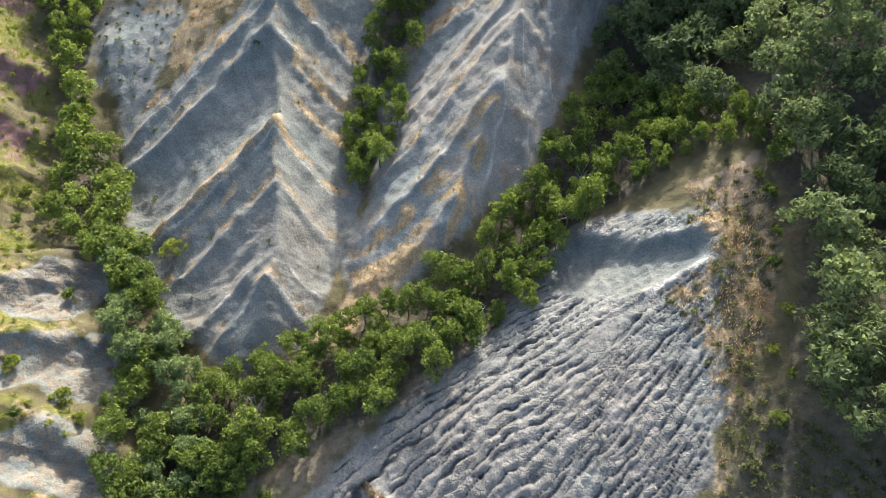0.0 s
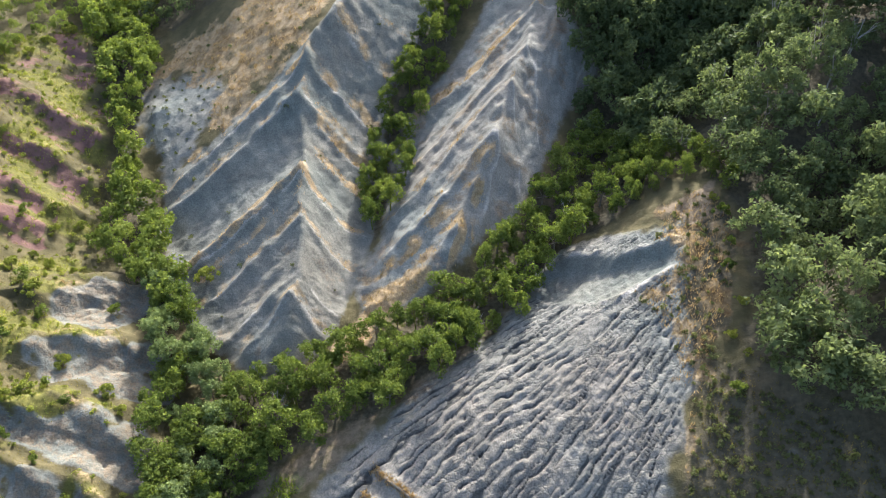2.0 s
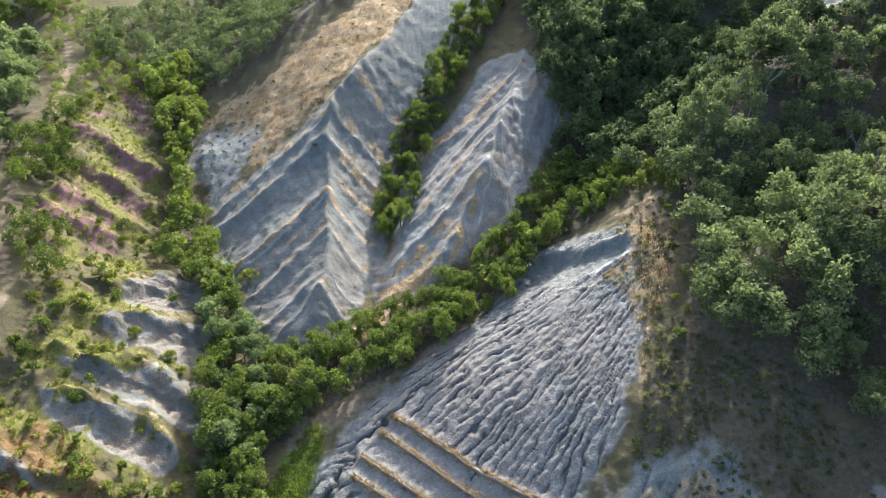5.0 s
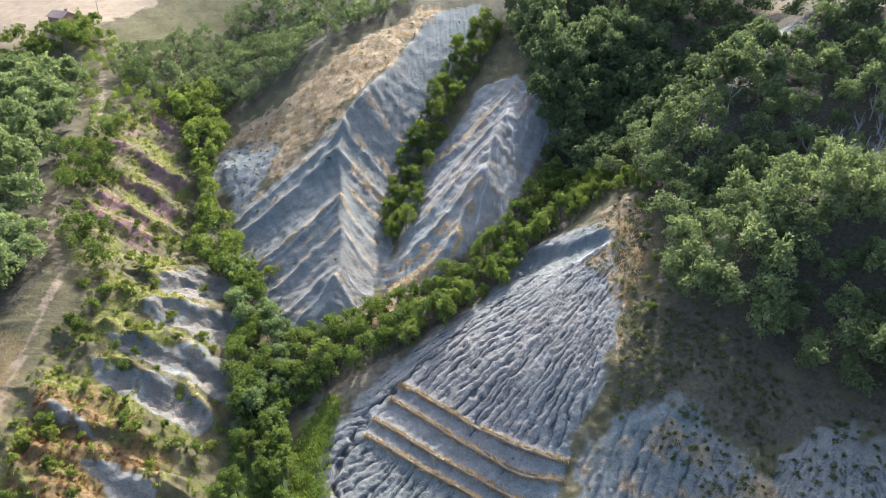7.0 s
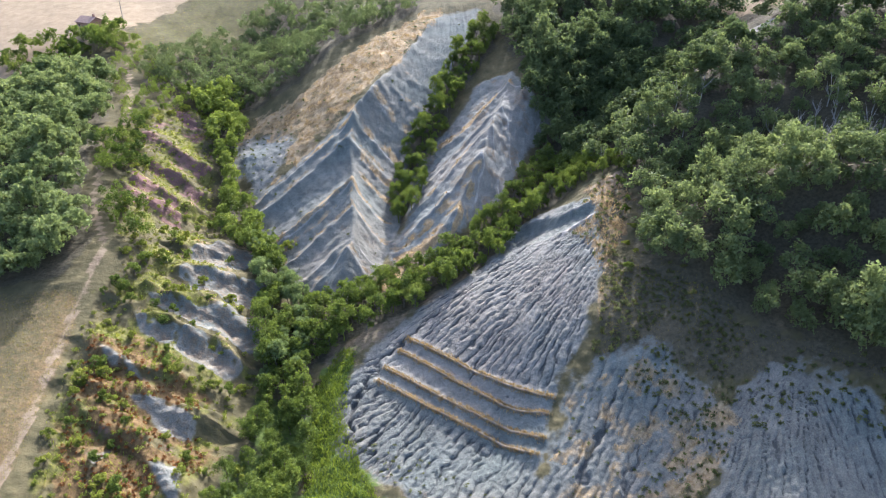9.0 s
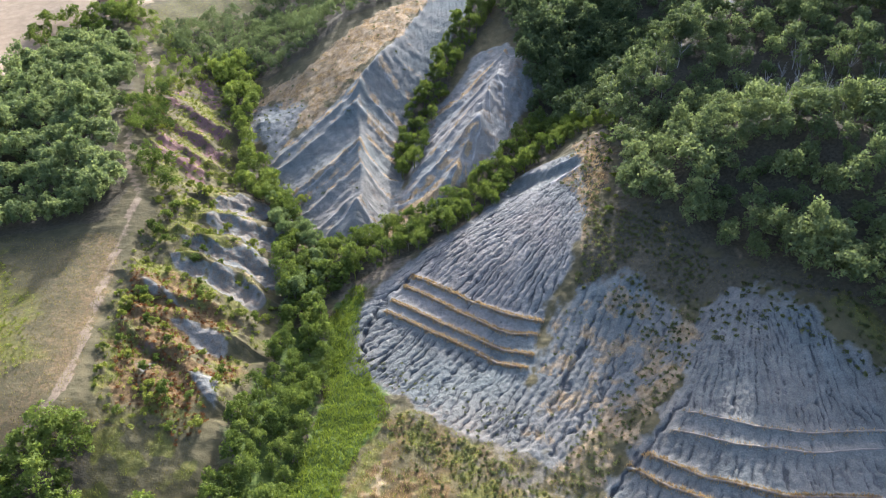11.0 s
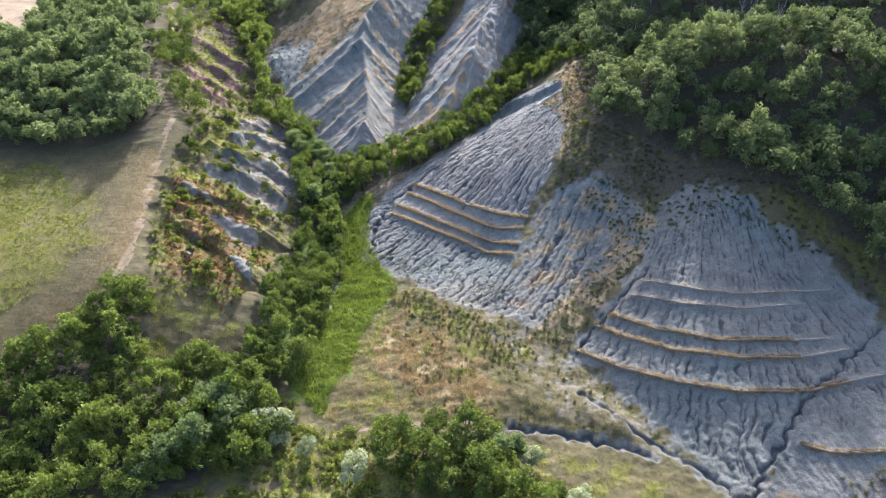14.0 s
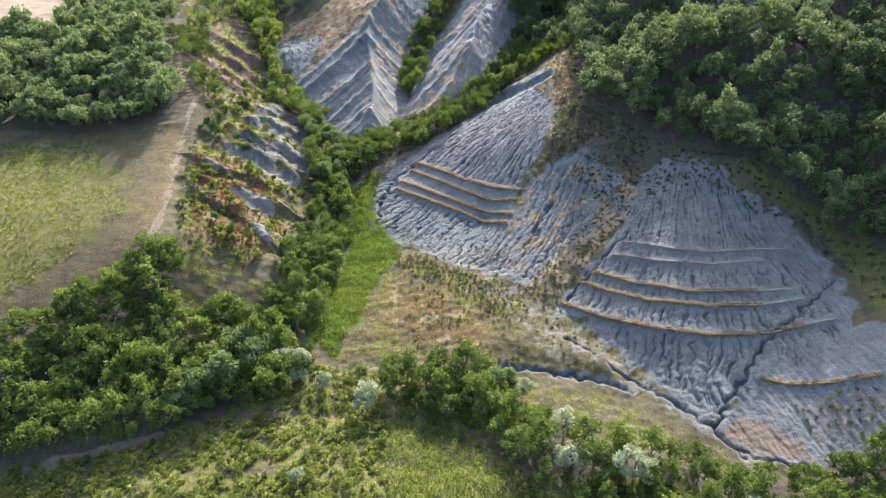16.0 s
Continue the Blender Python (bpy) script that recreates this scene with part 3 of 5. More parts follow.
def furrows(x, y, u, v, gap, seed, wide=0.17):
    """Narrow channels that run along v, a gap apart, waving, breaking and joining: the relief, and how deep in a channel a place lies."""
    bend = u + 1.0 * wob(u * 0.12, v * 0.05, seed) + 0.5 * wob(u * 0.4, v * 0.2, seed + 1) + 0.26 * wob(u * 1.1, v * 0.7, seed + 2)
    cut, swell = np.zeros_like(u), np.zeros_like(u)
    for k, (part_gap, least, most) in enumerate(((gap, 0.25, 1.0), (gap * 0.62, -0.2, 0.7))):
        phase = bend / part_gap + 0.37 * k
        cell = np.floor(phase + 0.5)
        off = np.abs(phase - cell) * part_gap
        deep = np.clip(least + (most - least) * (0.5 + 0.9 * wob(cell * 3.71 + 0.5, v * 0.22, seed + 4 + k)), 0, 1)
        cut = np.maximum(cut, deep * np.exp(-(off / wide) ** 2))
        swell = swell + deep * 0.5 * (1 - np.exp(-(off / (0.32 * part_gap)) ** 2))
    knots = 0.4 * np.abs(wob(x * 0.8, y * 0.8, seed + 8)) + 0.22 * wob(x * 1.7, y * 1.7, seed + 9)
    return 0.16 * swell - cut + knots - 0.2, cut


def rill(u, v, seed):
    """Sharp little channels that run along v."""
    bend = u + 0.5 * wob(u * 0.2, v * 0.07, seed + 5) + 0.22 * wob(u * 0.7, v * 0.32, seed + 6)
    a = 1 - np.abs(wob(bend * 0.7, v * 0.045, seed)) * 3.2
    b = 1 - np.abs(wob(bend * 1.1 + 7, v * 0.1, seed + 1)) * 2.0
    return -np.maximum(np.clip(a, 0, 1) ** 2, 0.5 * np.clip(b, 0, 1) ** 2) + 0.16 * wob(u * 1.3, v * 0.9, seed + 2)


def survey(x, y):
    """Height of the ground and the cover that lies on it."""
    z = lay(x, y)
    near = smooth01((260 - np.hypot(x, y - 30)) / 100)
    one, two = area(x, y, CLAY_ONE, 4, 0.8), area(x, y, CLAY_TWO, 4, 0.8)
    slab, flank, dome, east = area(x, y, SLAB, 3.5, 1.2), area(x, y, FLANK, 8, 3), area(x, y, DOME, 7, 3), area(x, y, EAST, 3)
    patch = area(x, y, CLAY_PATCH, 6, 2.5)
    clay = np.maximum.reduce([one, two, slab, flank, dome, east, patch, area(x, y, FAR_PATCH, 2, 1)])
    up = z + 0.0
    # hard beds on the two ridges: sharp crests, benches behind each brink, steep smooth faces below it
    crest1, _ = line_distance(x + 0.7 * wob(x / 4, y / 4, 23), y, [(-5, 150), (-14, 125), (-20, 110), (-25, 100), (-25.2, 90), (-23, 80), (-22.5, 69), (-21.5, 57), (-22, 52), (-25, 45)])
    crest2, _ = line_distance(x + 0.7 * wob(x / 4, y / 4, 24), y, [(18, 116), (15, 99), (11.4, 90), (9.9, 83), (7.8, 75), (4, 69), (2, 64), (-2, 57)])
    keel1, keel2 = 2.3 * one * np.exp(-crest1 / 2.4), 1.6 * two * np.exp(-crest2 / 2.4)
    z = z + keel1 + keel2
    s1 = z + 0.257 * x - 1.235 * y + 0.4 * fbm(x / 6, y / 6, 3, 3)
    s2 = z - 0.35 * x - 0.64 * y + 0.3 * fbm(x / 6, y / 6, 4, 3)
    right1, right2 = smooth01((x + 23.5) / 2.5), smooth01((x - 8.5 - 0.28 * (y - 80)) / 3)
    rise1, grass1, stone1 = outcrop(s1, beds_one(1 - right1, right1), 2.6, 1.9)
    rise2, grass2, stone2 = outcrop(s2, BEDS_TWO, 1.5, 1.1)
    uneven = 0.85 + 0.45 * fbm(x / 8, y / 8, 22, 3)
    broken1, broken2 = 1 - 0.45 * right1, 1 - 0.85 * right2
    z = z + one * broken1 * (rise1 - 0.5) * uneven + 1.15 * two * broken2 * (rise2 - 0.4) * uneven
    # runnels down the ridge faces, away from the crests
    lean1, lean2 = np.where(right1 > 0.5, 0.35, -0.55), np.where(right2 > 0.5, 0.35, -0.6)
    gully1, _ = furrows(x, y, 0.85 * x - 0.85 * lean1 * y, y + lean1 * x, 2.4, 31, 0.5)
    gully2, _ = furrows(x, y, 0.85 * x - 0.85 * lean2 * y, y + lean2 * x, 2.0, 32, 0.45)
    z = z + 0.2 * np.maximum(one, patch) * gully1 * smooth01(crest1 / 3) + (0.16 + 0.2 * right2) * two * gully2 * smooth01(crest2 / 3)
    z = z + 0.22 * (one + two + patch) * fbm(x / 2.2, y / 2.2, 21, 4)
    z = z + 0.16 * one * wob(s1 * 0.8, x * 0.1, 55) + 0.22 * two * (1 - right2) * wob(s2 * 1.3, x * 0.1, 57)
    lip, _ = line_distance(x + 0.6 * fbm(x / 2.5, y / 2.5, 25, 3), y + 0.5 * fbm(x / 2.5 + 7, y / 2.5, 25, 3), SCAR_LIP)
    scar = area(x, y, SCAR, 1.6, 0.5)
    scar_rim = np.exp(-(lip / 0.9) ** 2) * (1 - scar)
    # lower rim of the scar; its lit streak is painted on as pale
    sole = np.exp(-(line_distance(x + 0.4 * wob(x / 2, y / 2, 20), y, SCAR_SOLE)[0] / 0.6) ** 2)
    ledge = np.full(x.shape, 1e9)
    for pts in LEDGES_WEST + LEDGES_EAST:
        ledge = np.minimum(ledge, line_distance(x, y, pts)[0])
    bands = area(x, y, LEDGES_WEST[0] + LEDGES_WEST[3][::-1], 1.5, 0.3)
    calm = (1 - 0.85 * np.exp(-(ledge / 1.1) ** 2)) * (1 - 0.55 * bands)
    pits = smooth01((fbm(x / 1.4, y / 1.4, 27, 3) - 0.62) / 0.25) * smooth01(0.5 + fbm(x / 9, y / 9, 28, 2))
    # runnels on the bare slopes
    fan, fan_far = np.arctan2(60 - y, 50 - x), np.hypot(x - 50, y - 60)
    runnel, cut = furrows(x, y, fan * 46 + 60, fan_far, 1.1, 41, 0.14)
    groove_shade = np.maximum(1.1 * slab * calm * cut, 0.6 * pits * np.maximum(slab, dome)) * (1 - scar)
    z = z + slab * calm * (0.5 * runnel - 0.5 * pits) * (1 - 0.8 * scar)
    c, s = math.cos(radians(-126)), math.sin(radians(-126))
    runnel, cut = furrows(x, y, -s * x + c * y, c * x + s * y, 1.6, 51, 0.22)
    groove_shade = np.maximum(groove_shade, 0.7 * flank * cut)
    z = z + flank * 0.45 * runnel
    away = np.hypot(x - 56, y - 17)
    turn = np.arctan2(y - 17, x - 56)
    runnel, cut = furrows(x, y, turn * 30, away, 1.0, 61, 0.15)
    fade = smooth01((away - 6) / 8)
    groove_shade = np.maximum(groove_shade, 0.9 * dome * calm * cut * fade)
    z = z + dome * calm * (0.5 * runnel * fade - 0.5 * pits) + 0.3 * np.exp(-(ledge / 0.7) ** 2)
    z = z + east * 0.3 * rill(x * 0.8 + y * 0.3, y, 71)
    z = z + clay * 0.1 * fbm(x / 0.9, y / 0.9, 81, 3)
    # spurs of the left bank: grassy backs, bare faces towards the valley mouth
    spur, red, tips = np.zeros_like(z), np.zeros_like(z), np.zeros_like(z)
    wx, wy = x + 1.1 * fbm(x / 5, y / 5, 16, 4), y + 1.3 * fbm(x / 5 + 9, y / 5, 19, 4)
    worn = np.clip(0.75 + 0.55 * fbm(x / 6, y / 6, 96, 3), 0.15, 1.3)
    for pts in SPURS + RED_SPURS:
        d, v = line_distance(wx, wy, pts)
        length = sum(math.dist(p, q) for p, q in zip(pts, pts[1:]))
        d = d * across(wx, wy, pts)
        back = np.where(d < 0, np.exp(-(d / 2.4) ** 2), np.exp(-(d / 1.5) ** 2))
        z = z + worn * ((1.6 if pts in RED_SPURS else 1.9) * back - 0.8 * np.exp(-((d - 4.0) / 1.7) ** 2))
        spur = np.maximum(spur, np.exp(-((d + 0.5) / 1.0) ** 2))
        if pts in RED_SPURS:
            face = smooth01((d + 0.3) / 0.6) * smooth01((4.4 - d) / 0.8) * smooth01(0.85 + 1.3 * fbm(x / 4, y / 4, 17, 4)) * (np.abs(v / length - 0.5) < 0.499)
            red = np.maximum(red, face)
    bared = np.maximum.reduce([area(x, y, pts, 1.6, 0.5) * (0.95 if k < 4 else 0.75) for k, pts in enumerate(SPUR_CLAY)])
    bared = bared * smooth01(1.1 + 0.9 * fbm(x / 3, y / 3, 17, 4))
    tips = bared * smooth01((x + 46) / 6) * (y > 15)
    clay = np.maximum(clay, bared)
    z = z + 0.85 * np.maximum(bared, red) * (rill(x * 0.75 - y * 0.4, 0.5 * x + y, 33) + 0.4)
    red = np.maximum(red, 0.6 * area(x, y, RUST, 5, 3) * smooth01(0.35 + fbm(x / 4, y / 4, 92, 3)) * (1 - bared))
    red = np.maximum(red, 0.7 * area(x, y, RED, 4, 2) * smooth01(0.1 + 1.2 * fbm(x / 5, y / 3, 91, 3)))
    # spurs and hollows of the wooded hill
    for pts, rise, wide in ((SPUR_UPPER, 4.0, 7.0), (SPUR_LOWER, 4.0, 6.5), (HOLLOW_UPPER, -5.0, 9.0), (HOLLOW_LOWER, -5.5, 7.5), (HOLLOW_FOOT, -2.5, 6.0)):
        z = z + rise * np.exp(-(line_distance(x, y, pts)[0] / wide) ** 2)
    # scar in the top of the slab
    z = z - 1.35 * scar * smooth01(lip / 1.8) * np.clip(1.1 - lip / 7.5, 0, 1) + 0.5 * scar_rim + 0.35 * sole + 0.3 * scar * furrows(x, y, x, y, 1.6, 35, 0.4)[0]
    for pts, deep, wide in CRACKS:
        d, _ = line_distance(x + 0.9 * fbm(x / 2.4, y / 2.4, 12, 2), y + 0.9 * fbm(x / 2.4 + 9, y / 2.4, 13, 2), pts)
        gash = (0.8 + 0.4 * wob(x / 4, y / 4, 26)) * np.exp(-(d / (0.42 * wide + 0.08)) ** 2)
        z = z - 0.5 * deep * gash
        groove_shade = np.maximum(groove_shade, np.clip(1.2 * gash, 0, 1))
        clay = np.maximum(clay, 0.62 * np.exp(-(d / (wide + 0.6)) ** 2))
    track, _ = line_distance(x + 0.4 * wob(x / 6, y / 6, 14), y, TRACK)
    bed, _ = line_distance(x, y, BROOK_BED)
    path, _ = line_distance(x, y + 0.4 * wob(x / 4, y / 4, 15), LOW_PATH)
    z = z - 0.7 * np.exp(-(bed / 1.6) ** 2)
    plot = area(x, y, FIELD, 3, 1)
    rough = near * (1 - clay) * (1 - 0.7 * np.exp(-(track / 2.0) ** 2)) * (1 - 0.65 * plot)
    z = z + rough * (0.45 * fbm(x / 9, y / 9, 101, 4) + 0.18 * fbm(x / 1.7, y / 1.7, 111, 3))
    z = z + (1 - near) * 6 * fbm(x / 160, y / 160, 121, 3) * smooth01((np.hypot(x, y) - 250) / 300)
    # covers
    patchy = smooth01(0.55 + 1.1 * fbm(x / 4, y / 4, 131, 3))
    meadow_straw = sum(0.7 * np.exp(-((x - a) ** 2 + (y - b) ** 2) / c ** 2) for a, b, c in ((-11.8, -26.9, 2.4), (-3, -36, 2.6), (1.5, -34, 2.2), (-9, -18, 1.6), (-6, -30, 1.8))) * smooth01(0.7 + fbm(x / 2, y / 2, 29, 3))
    dry = np.maximum.reduce([area(x, y, GRASS_HILL, 5, 3) * (0.5 + 0.4 * patchy), one * grass1 * (0.38 + 0.55 * patchy), two * grass2 * (1 - 0.85 * right2) * (0.38 + 0.55 * patchy),
                             area(x, y, SPUR_DRY, 3, 1.5) * (0.28 + 0.45 * patchy), area(x, y, SLAB_DRY, 4, 3) * (0.15 + 0.5 * patchy), meadow_straw,
                             0.62 * area(x, y, ORANGE, 4, 3) * patchy, 0.5 * spur * patchy * (1 - tips), (0.24 + 0.2 * np.exp(-track / 9)) * plot,
                             area(x, y, [(-14, 47), (-7, 54), (-1, 57), (-6, 60), (-11, 57), (-17, 48)], 3, 1), 0.55 * flank * patchy])
    green = np.maximum.reduce([one * grass1 * smooth01((x + 24) / 3) * smooth01((-y + 104) / 6) * 0.9, area(x, y, FIELD_GREEN, 16, 5) * smooth01(0.8 + 0.35 * fbm(x / 9, y / 9, 141, 2) + 0.5 * fbm(x / 1.5, y / 1.5, 142, 2)), area(x, y, LEFT_BANK, 6, 3) * smooth01(0.5 + fbm(x / 6, y / 6, 151, 3)),
                               0.75 * area(x, y, MEADOW, 5, 3) * smooth01(0.5 + fbm(x / 6, y / 6, 161, 3)) * (1 - smooth01((x - 4) / 8)), area(x, y, NEAR, 6, 3) * smooth01(0.85 + fbm(x / 5, y / 5, 171, 3)),
                               0.45 * area(x, y, UPLAND, 12, 5), 0.6 * area(x, y, EAST_SLOPE, 4, 2), 0.55 * area(x, y, SPUR_DRY, 3, 1.5) * smooth01(0.5 + fbm(x / 3, y / 3, 167, 3)), 0.6 * area(x, y, EAST_SCRUB, 4, 2) * smooth01(0.4 + fbm(x / 3, y / 3, 166, 3)), area(x, y, [(-60, -14), (-44, -12), (-38, -28), (-48, -33), (-58, -26)], 5, 3) * smooth01(0.4 + fbm(x / 4, y / 4, 164, 3)), area(x, y, [(8, -43), (20, -45), (32, -51), (42, -62), (30, -60), (14, -52)], 4, 3) * smooth01(0.45 + fbm(x / 4, y / 4, 165, 3)), area(x, y, TOE, 3, 2) * smooth01(0.45 + fbm(x / 3, y / 3, 162, 3)), area(x, y, LOW_GREEN, 5, 3) * smooth01(0.9 + fbm(x / 4, y / 4, 163, 3))])
    woods = np.maximum.reduce([area(x, y, w, 5, 2) for w in (WOOD_EAST, THICKET, WOOD_MID, WOOD_GULLY, WOOD_UPPER, WOOD_WEST, WOOD_LOW, WOOD_BROOK, FRONT)])
    shore = area(x, y, [(-14, 6), (-4, -1), (6, -8), (20, -20), (34, -40), (30, -46), (16, -40), (8, -22), (-6, -7), (-16, 2)], 5, 2)
    bare = np.maximum.reduce([np.maximum(0.56 * smooth01((0.85 - track) / 0.5), 0.72 * smooth01((0.42 + 0.12 * wob(x, y, 18) - np.abs(track - 0.62)) / 0.35)), 0.7 * smooth01((1.4 - bed) / 0.8), 0.75 * smooth01((0.8 - path) / 0.8), 0.38 * shore,
                              0.55 * area(x, y, [(-25, 25), (-16, 28), (-8, 35), (5, 44), (3, 46), (-11, 37), (-24, 31)], 3, 1), 0.52 * bared, 0.5 * two * smooth01(0.4 + fbm(x / 6, y / 6, 94, 3)), 0.42 * one * smooth01((72 - y) / 12) * smooth01(0.4 + fbm(x / 5, y / 5, 95, 3)), 0.75 * area(x, y, EAST_FAN, 2.5, 0.8), 0.45 * area(x, y, EAST_SCRUB, 4, 2), 0.8 * area(x, y, [(30, 58), (36, 60), (35, 54), (32, 53)], 2, 1)])
    rust = np.maximum(1.0 * area(x, y, RUST, 6, 4) * smooth01(0.95 + fbm(x / 4, y / 4, 181, 3)), 0.85 * area(x, y, ORANGE, 6, 3) * smooth01(0.65 + fbm(x / 5, y / 5, 191, 3)))
    rust = np.maximum.reduce([rust, 0.5 * area(x, y, MEADOW, 5, 3) * (1 - smooth01((x - 6) / 10)) * smooth01(0.6 + fbm(x / 4, y / 4, 184, 3)), 0.52 * area(x, y, FIELD, 3, 1) * np.exp(-track / 14), 0.55 * area(x, y, GRASS_HILL, 5, 3) * smooth01(0.5 + fbm(x / 6, y / 6, 183, 4)), 0.62 * area(x, y, SLAB_DRY, 4, 3) * smooth01(0.6 + fbm(x / 4, y / 4, 182, 3))])
    # floor brown on slab back and margin partly paints in the wood's shadow
    cover = dict(clay=clay, floor=np.maximum(woods * (1 - clay), np.maximum.reduce([0.9 * area(x, y, SLAB_BACK, 6, 3), 0.95 * area(x, y, MARGIN, 5, 2), 0.75 * area(x, y, SLAB_DRY, 4, 3)])), green=green * (1 - clay * (1 - area(x, y, EAST_SCRUB, 4, 2))), lush=np.maximum(area(x, y, REEDS, 4, 2.5), 0.7 * area(x, y, WOOD_BROOK, 6, 2)), red=red, rust=rust * (1 - clay),
                 dry=dry, bare=bare, groove_shade=np.clip(1.1 * groove_shade, 0, 1), marl_and_shade=np.clip(0.95 * one + 0.5 * patch + 0.3 * two + 0.9 * scar + 0.95 * dome + 0.7 * flank + 0.5 * east + 0.85 * bared + 0.95 * slab * smooth01((22 - y - 0.5 * x) / 14), 0, 1) * (clay > 0.3), pale=np.maximum.reduce([0.58 * one * stone1, 0.62 * two * stone2, 0.22 * tips, 0.8 * scar_rim, 0.7 * sole]) * smooth01(0.9 + fbm(x / 5, y / 5, 54, 3)), wheat=np.maximum(area(x, y, WHEAT, 8, 3), area(x, y, WHEAT_EAST, 6, 2)))
    cover["clay"] = np.maximum(clay, 0.35 * area(x, y, SLAB_BACK, 4, 2) * smooth01(fbm(x / 5, y / 5, 201, 3)))
    cover["clay"] = np.maximum(cover["clay"], 0.42 * shore * smooth01(0.7 + fbm(x / 3, y / 3, 202, 3)))
    cover["blocky"] = np.clip((slab * (1 - scar) + 0.45 * flank + 0.4 * dome + 0.5 * bared) * (0.4 + 0.6 * calm), 0, 1) * smooth01(0.75 + fbm(x / 4, y / 4, 64, 2))
    return z, cover


def axis(*runs):
    """Grid lines: (from, to, spacing) runs, widening to the horizon at both ends."""
    out = []
    for a, b, d in runs:
        out += list(np.linspace(a, b, max(1, round((b - a) / d)), endpoint=False))
    out.append(runs[-1][1])
    step = runs[-1][2]
    while out[-1] < 3200:
        step *= 1.28
        out.append(out[-1] + step)
    step, head = runs[0][2], [runs[0][0]]
    while head[-1] > -3200:
        step *= 1.28
        head.append(head[-1] - step)
    return np.array(head[:0:-1] + out)


GX = axis((-140, -64, 1.0), (-64, -21, 0.46), (-21, 77, 0.265), (77, 115, 1.5))
GY = axis((-112, -64, 1.0), (-64, 58, 0.265), (58, 112, 0.5), (112, 140, 0.9), (140, 270, 2.4))
XX, YY = np.meshgrid(GX, GY)
ZZ, COVER = survey(XX.ravel(), YY.ravel())
ZGRID = ZZ.reshape(XX.shape)


def height(x, y):
    """Height of the finished ground sheet at places in plan."""
    x, y = np.asarray(x, float), np.asarray(y, float)
    i, j = np.clip(np.searchsorted(GX, x) - 1, 0, len(GX) - 2), np.clip(np.searchsorted(GY, y) - 1, 0, len(GY) - 2)
    u, v = (x - GX[i]) / (GX[i + 1] - GX[i]), (y - GY[j]) / (GY[j + 1] - GY[j])
    return (ZGRID[j, i] * (1 - u) + ZGRID[j, i + 1] * u) * (1 - v) + (ZGRID[j + 1, i] * (1 - u) + ZGRID[j + 1, i + 1] * u) * v


wide = len(GX)
first = (np.arange(len(GY) - 1)[:, None] * wide + np.arange(wide - 1)[None, :]).ravel()
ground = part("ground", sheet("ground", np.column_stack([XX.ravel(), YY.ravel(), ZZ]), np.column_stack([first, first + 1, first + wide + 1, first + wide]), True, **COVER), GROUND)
tagged(ground, "eroded grey clay badland valley with dry grass and scrub", "ground", kind="structure")


# ---- stone ledges across the bare slopes ----
def resample(pts, gap):
    p = np.array(pts, float)
    run = np.concatenate([[0], np.cumsum(np.hypot(*np.diff(p, axis=0).T))])
    t = np.linspace(0, run[-1], max(2, int(run[-1] / gap)))
    line = np.column_stack([np.interp(t, run, p[:, 0]), np.interp(t, run, p[:, 1])])
    for _ in range(int(3 / gap)):
        line[1:-1] = 0.25 * line[:-2] + 0.5 * line[1:-1] + 0.25 * line[2:]
    return line


def rock_ledge(pts, size, seed):
    """A hard bed standing out of the clay as a narrow uneven kerb."""
    line = resample(pts, 0.4)
    line += 0.1 * np.column_stack([wob(line[:, 0] * 0.7, line[:, 1] * 0.7, seed), wob(line[:, 0] * 0.7 + 5, line[:, 1] * 0.7, seed)])
    t = np.gradient(line, axis=0)
    t /= np.hypot(t[:, 0], t[:, 1])[:, None]
    side = np.column_stack([t[:, 1], -t[:, 0]])
    n = len(line)
    fade = smooth01(np.minimum(np.arange(n), n - 1 - np.arange(n)) / 4)
    base = height(line[:, 0], line[:, 1])
    for _ in range(12):
        base[1:-1] = 0.25 * base[:-2] + 0.5 * base[1:-1] + 0.25 * base[2:]
    profile = [(-0.75, -0.25), (-0.42, 0.22), (-0.05, 0.36), (0.3, 0.3), (0.42, -0.1), (0.5, -0.6)]
    rows = []
    for k, (a, h) in enumerate(profile):
        j = 1 + 0.3 * wob(np.arange(n) * 0.5 + 3 * k, np.full(n, k * 1.7), seed)
        xy = line + side * (a * size * j)[:, None]
        rows.append(np.column_stack([xy, base + np.where(h > 0, h * size * j * (0.3 + 0.7 * fade), h)]))
    co = np.concatenate(rows)
    q = [np.column_stack([np.arange(n - 1) + k * n, np.arange(n - 1) + (k + 1) * n, np.arange(1, n) + (k + 1) * n, np.arange(1, n) + k * n]) for k in range(len(profile) - 1)]
    return part("rock_ledge", sheet("rock_ledge", co, np.concatenate(q)), LEDGE)


for k, pts in enumerate(LEDGES_WEST):
    tagged(rock_ledge(pts, 0.5, 300 + k), "narrow stone ledge fringed with straw-coloured grass on grey clay", "rock ledge", "ledges on the striped slope")
for k, pts in enumerate(LEDGES_EAST):
    tagged(rock_ledge(pts, 0.36 if k in (0, 1) else 0.5, 320 + k), "long curved stone ledge with dry grass on grey clay dome", "rock ledge", "ledges on the clay dome")


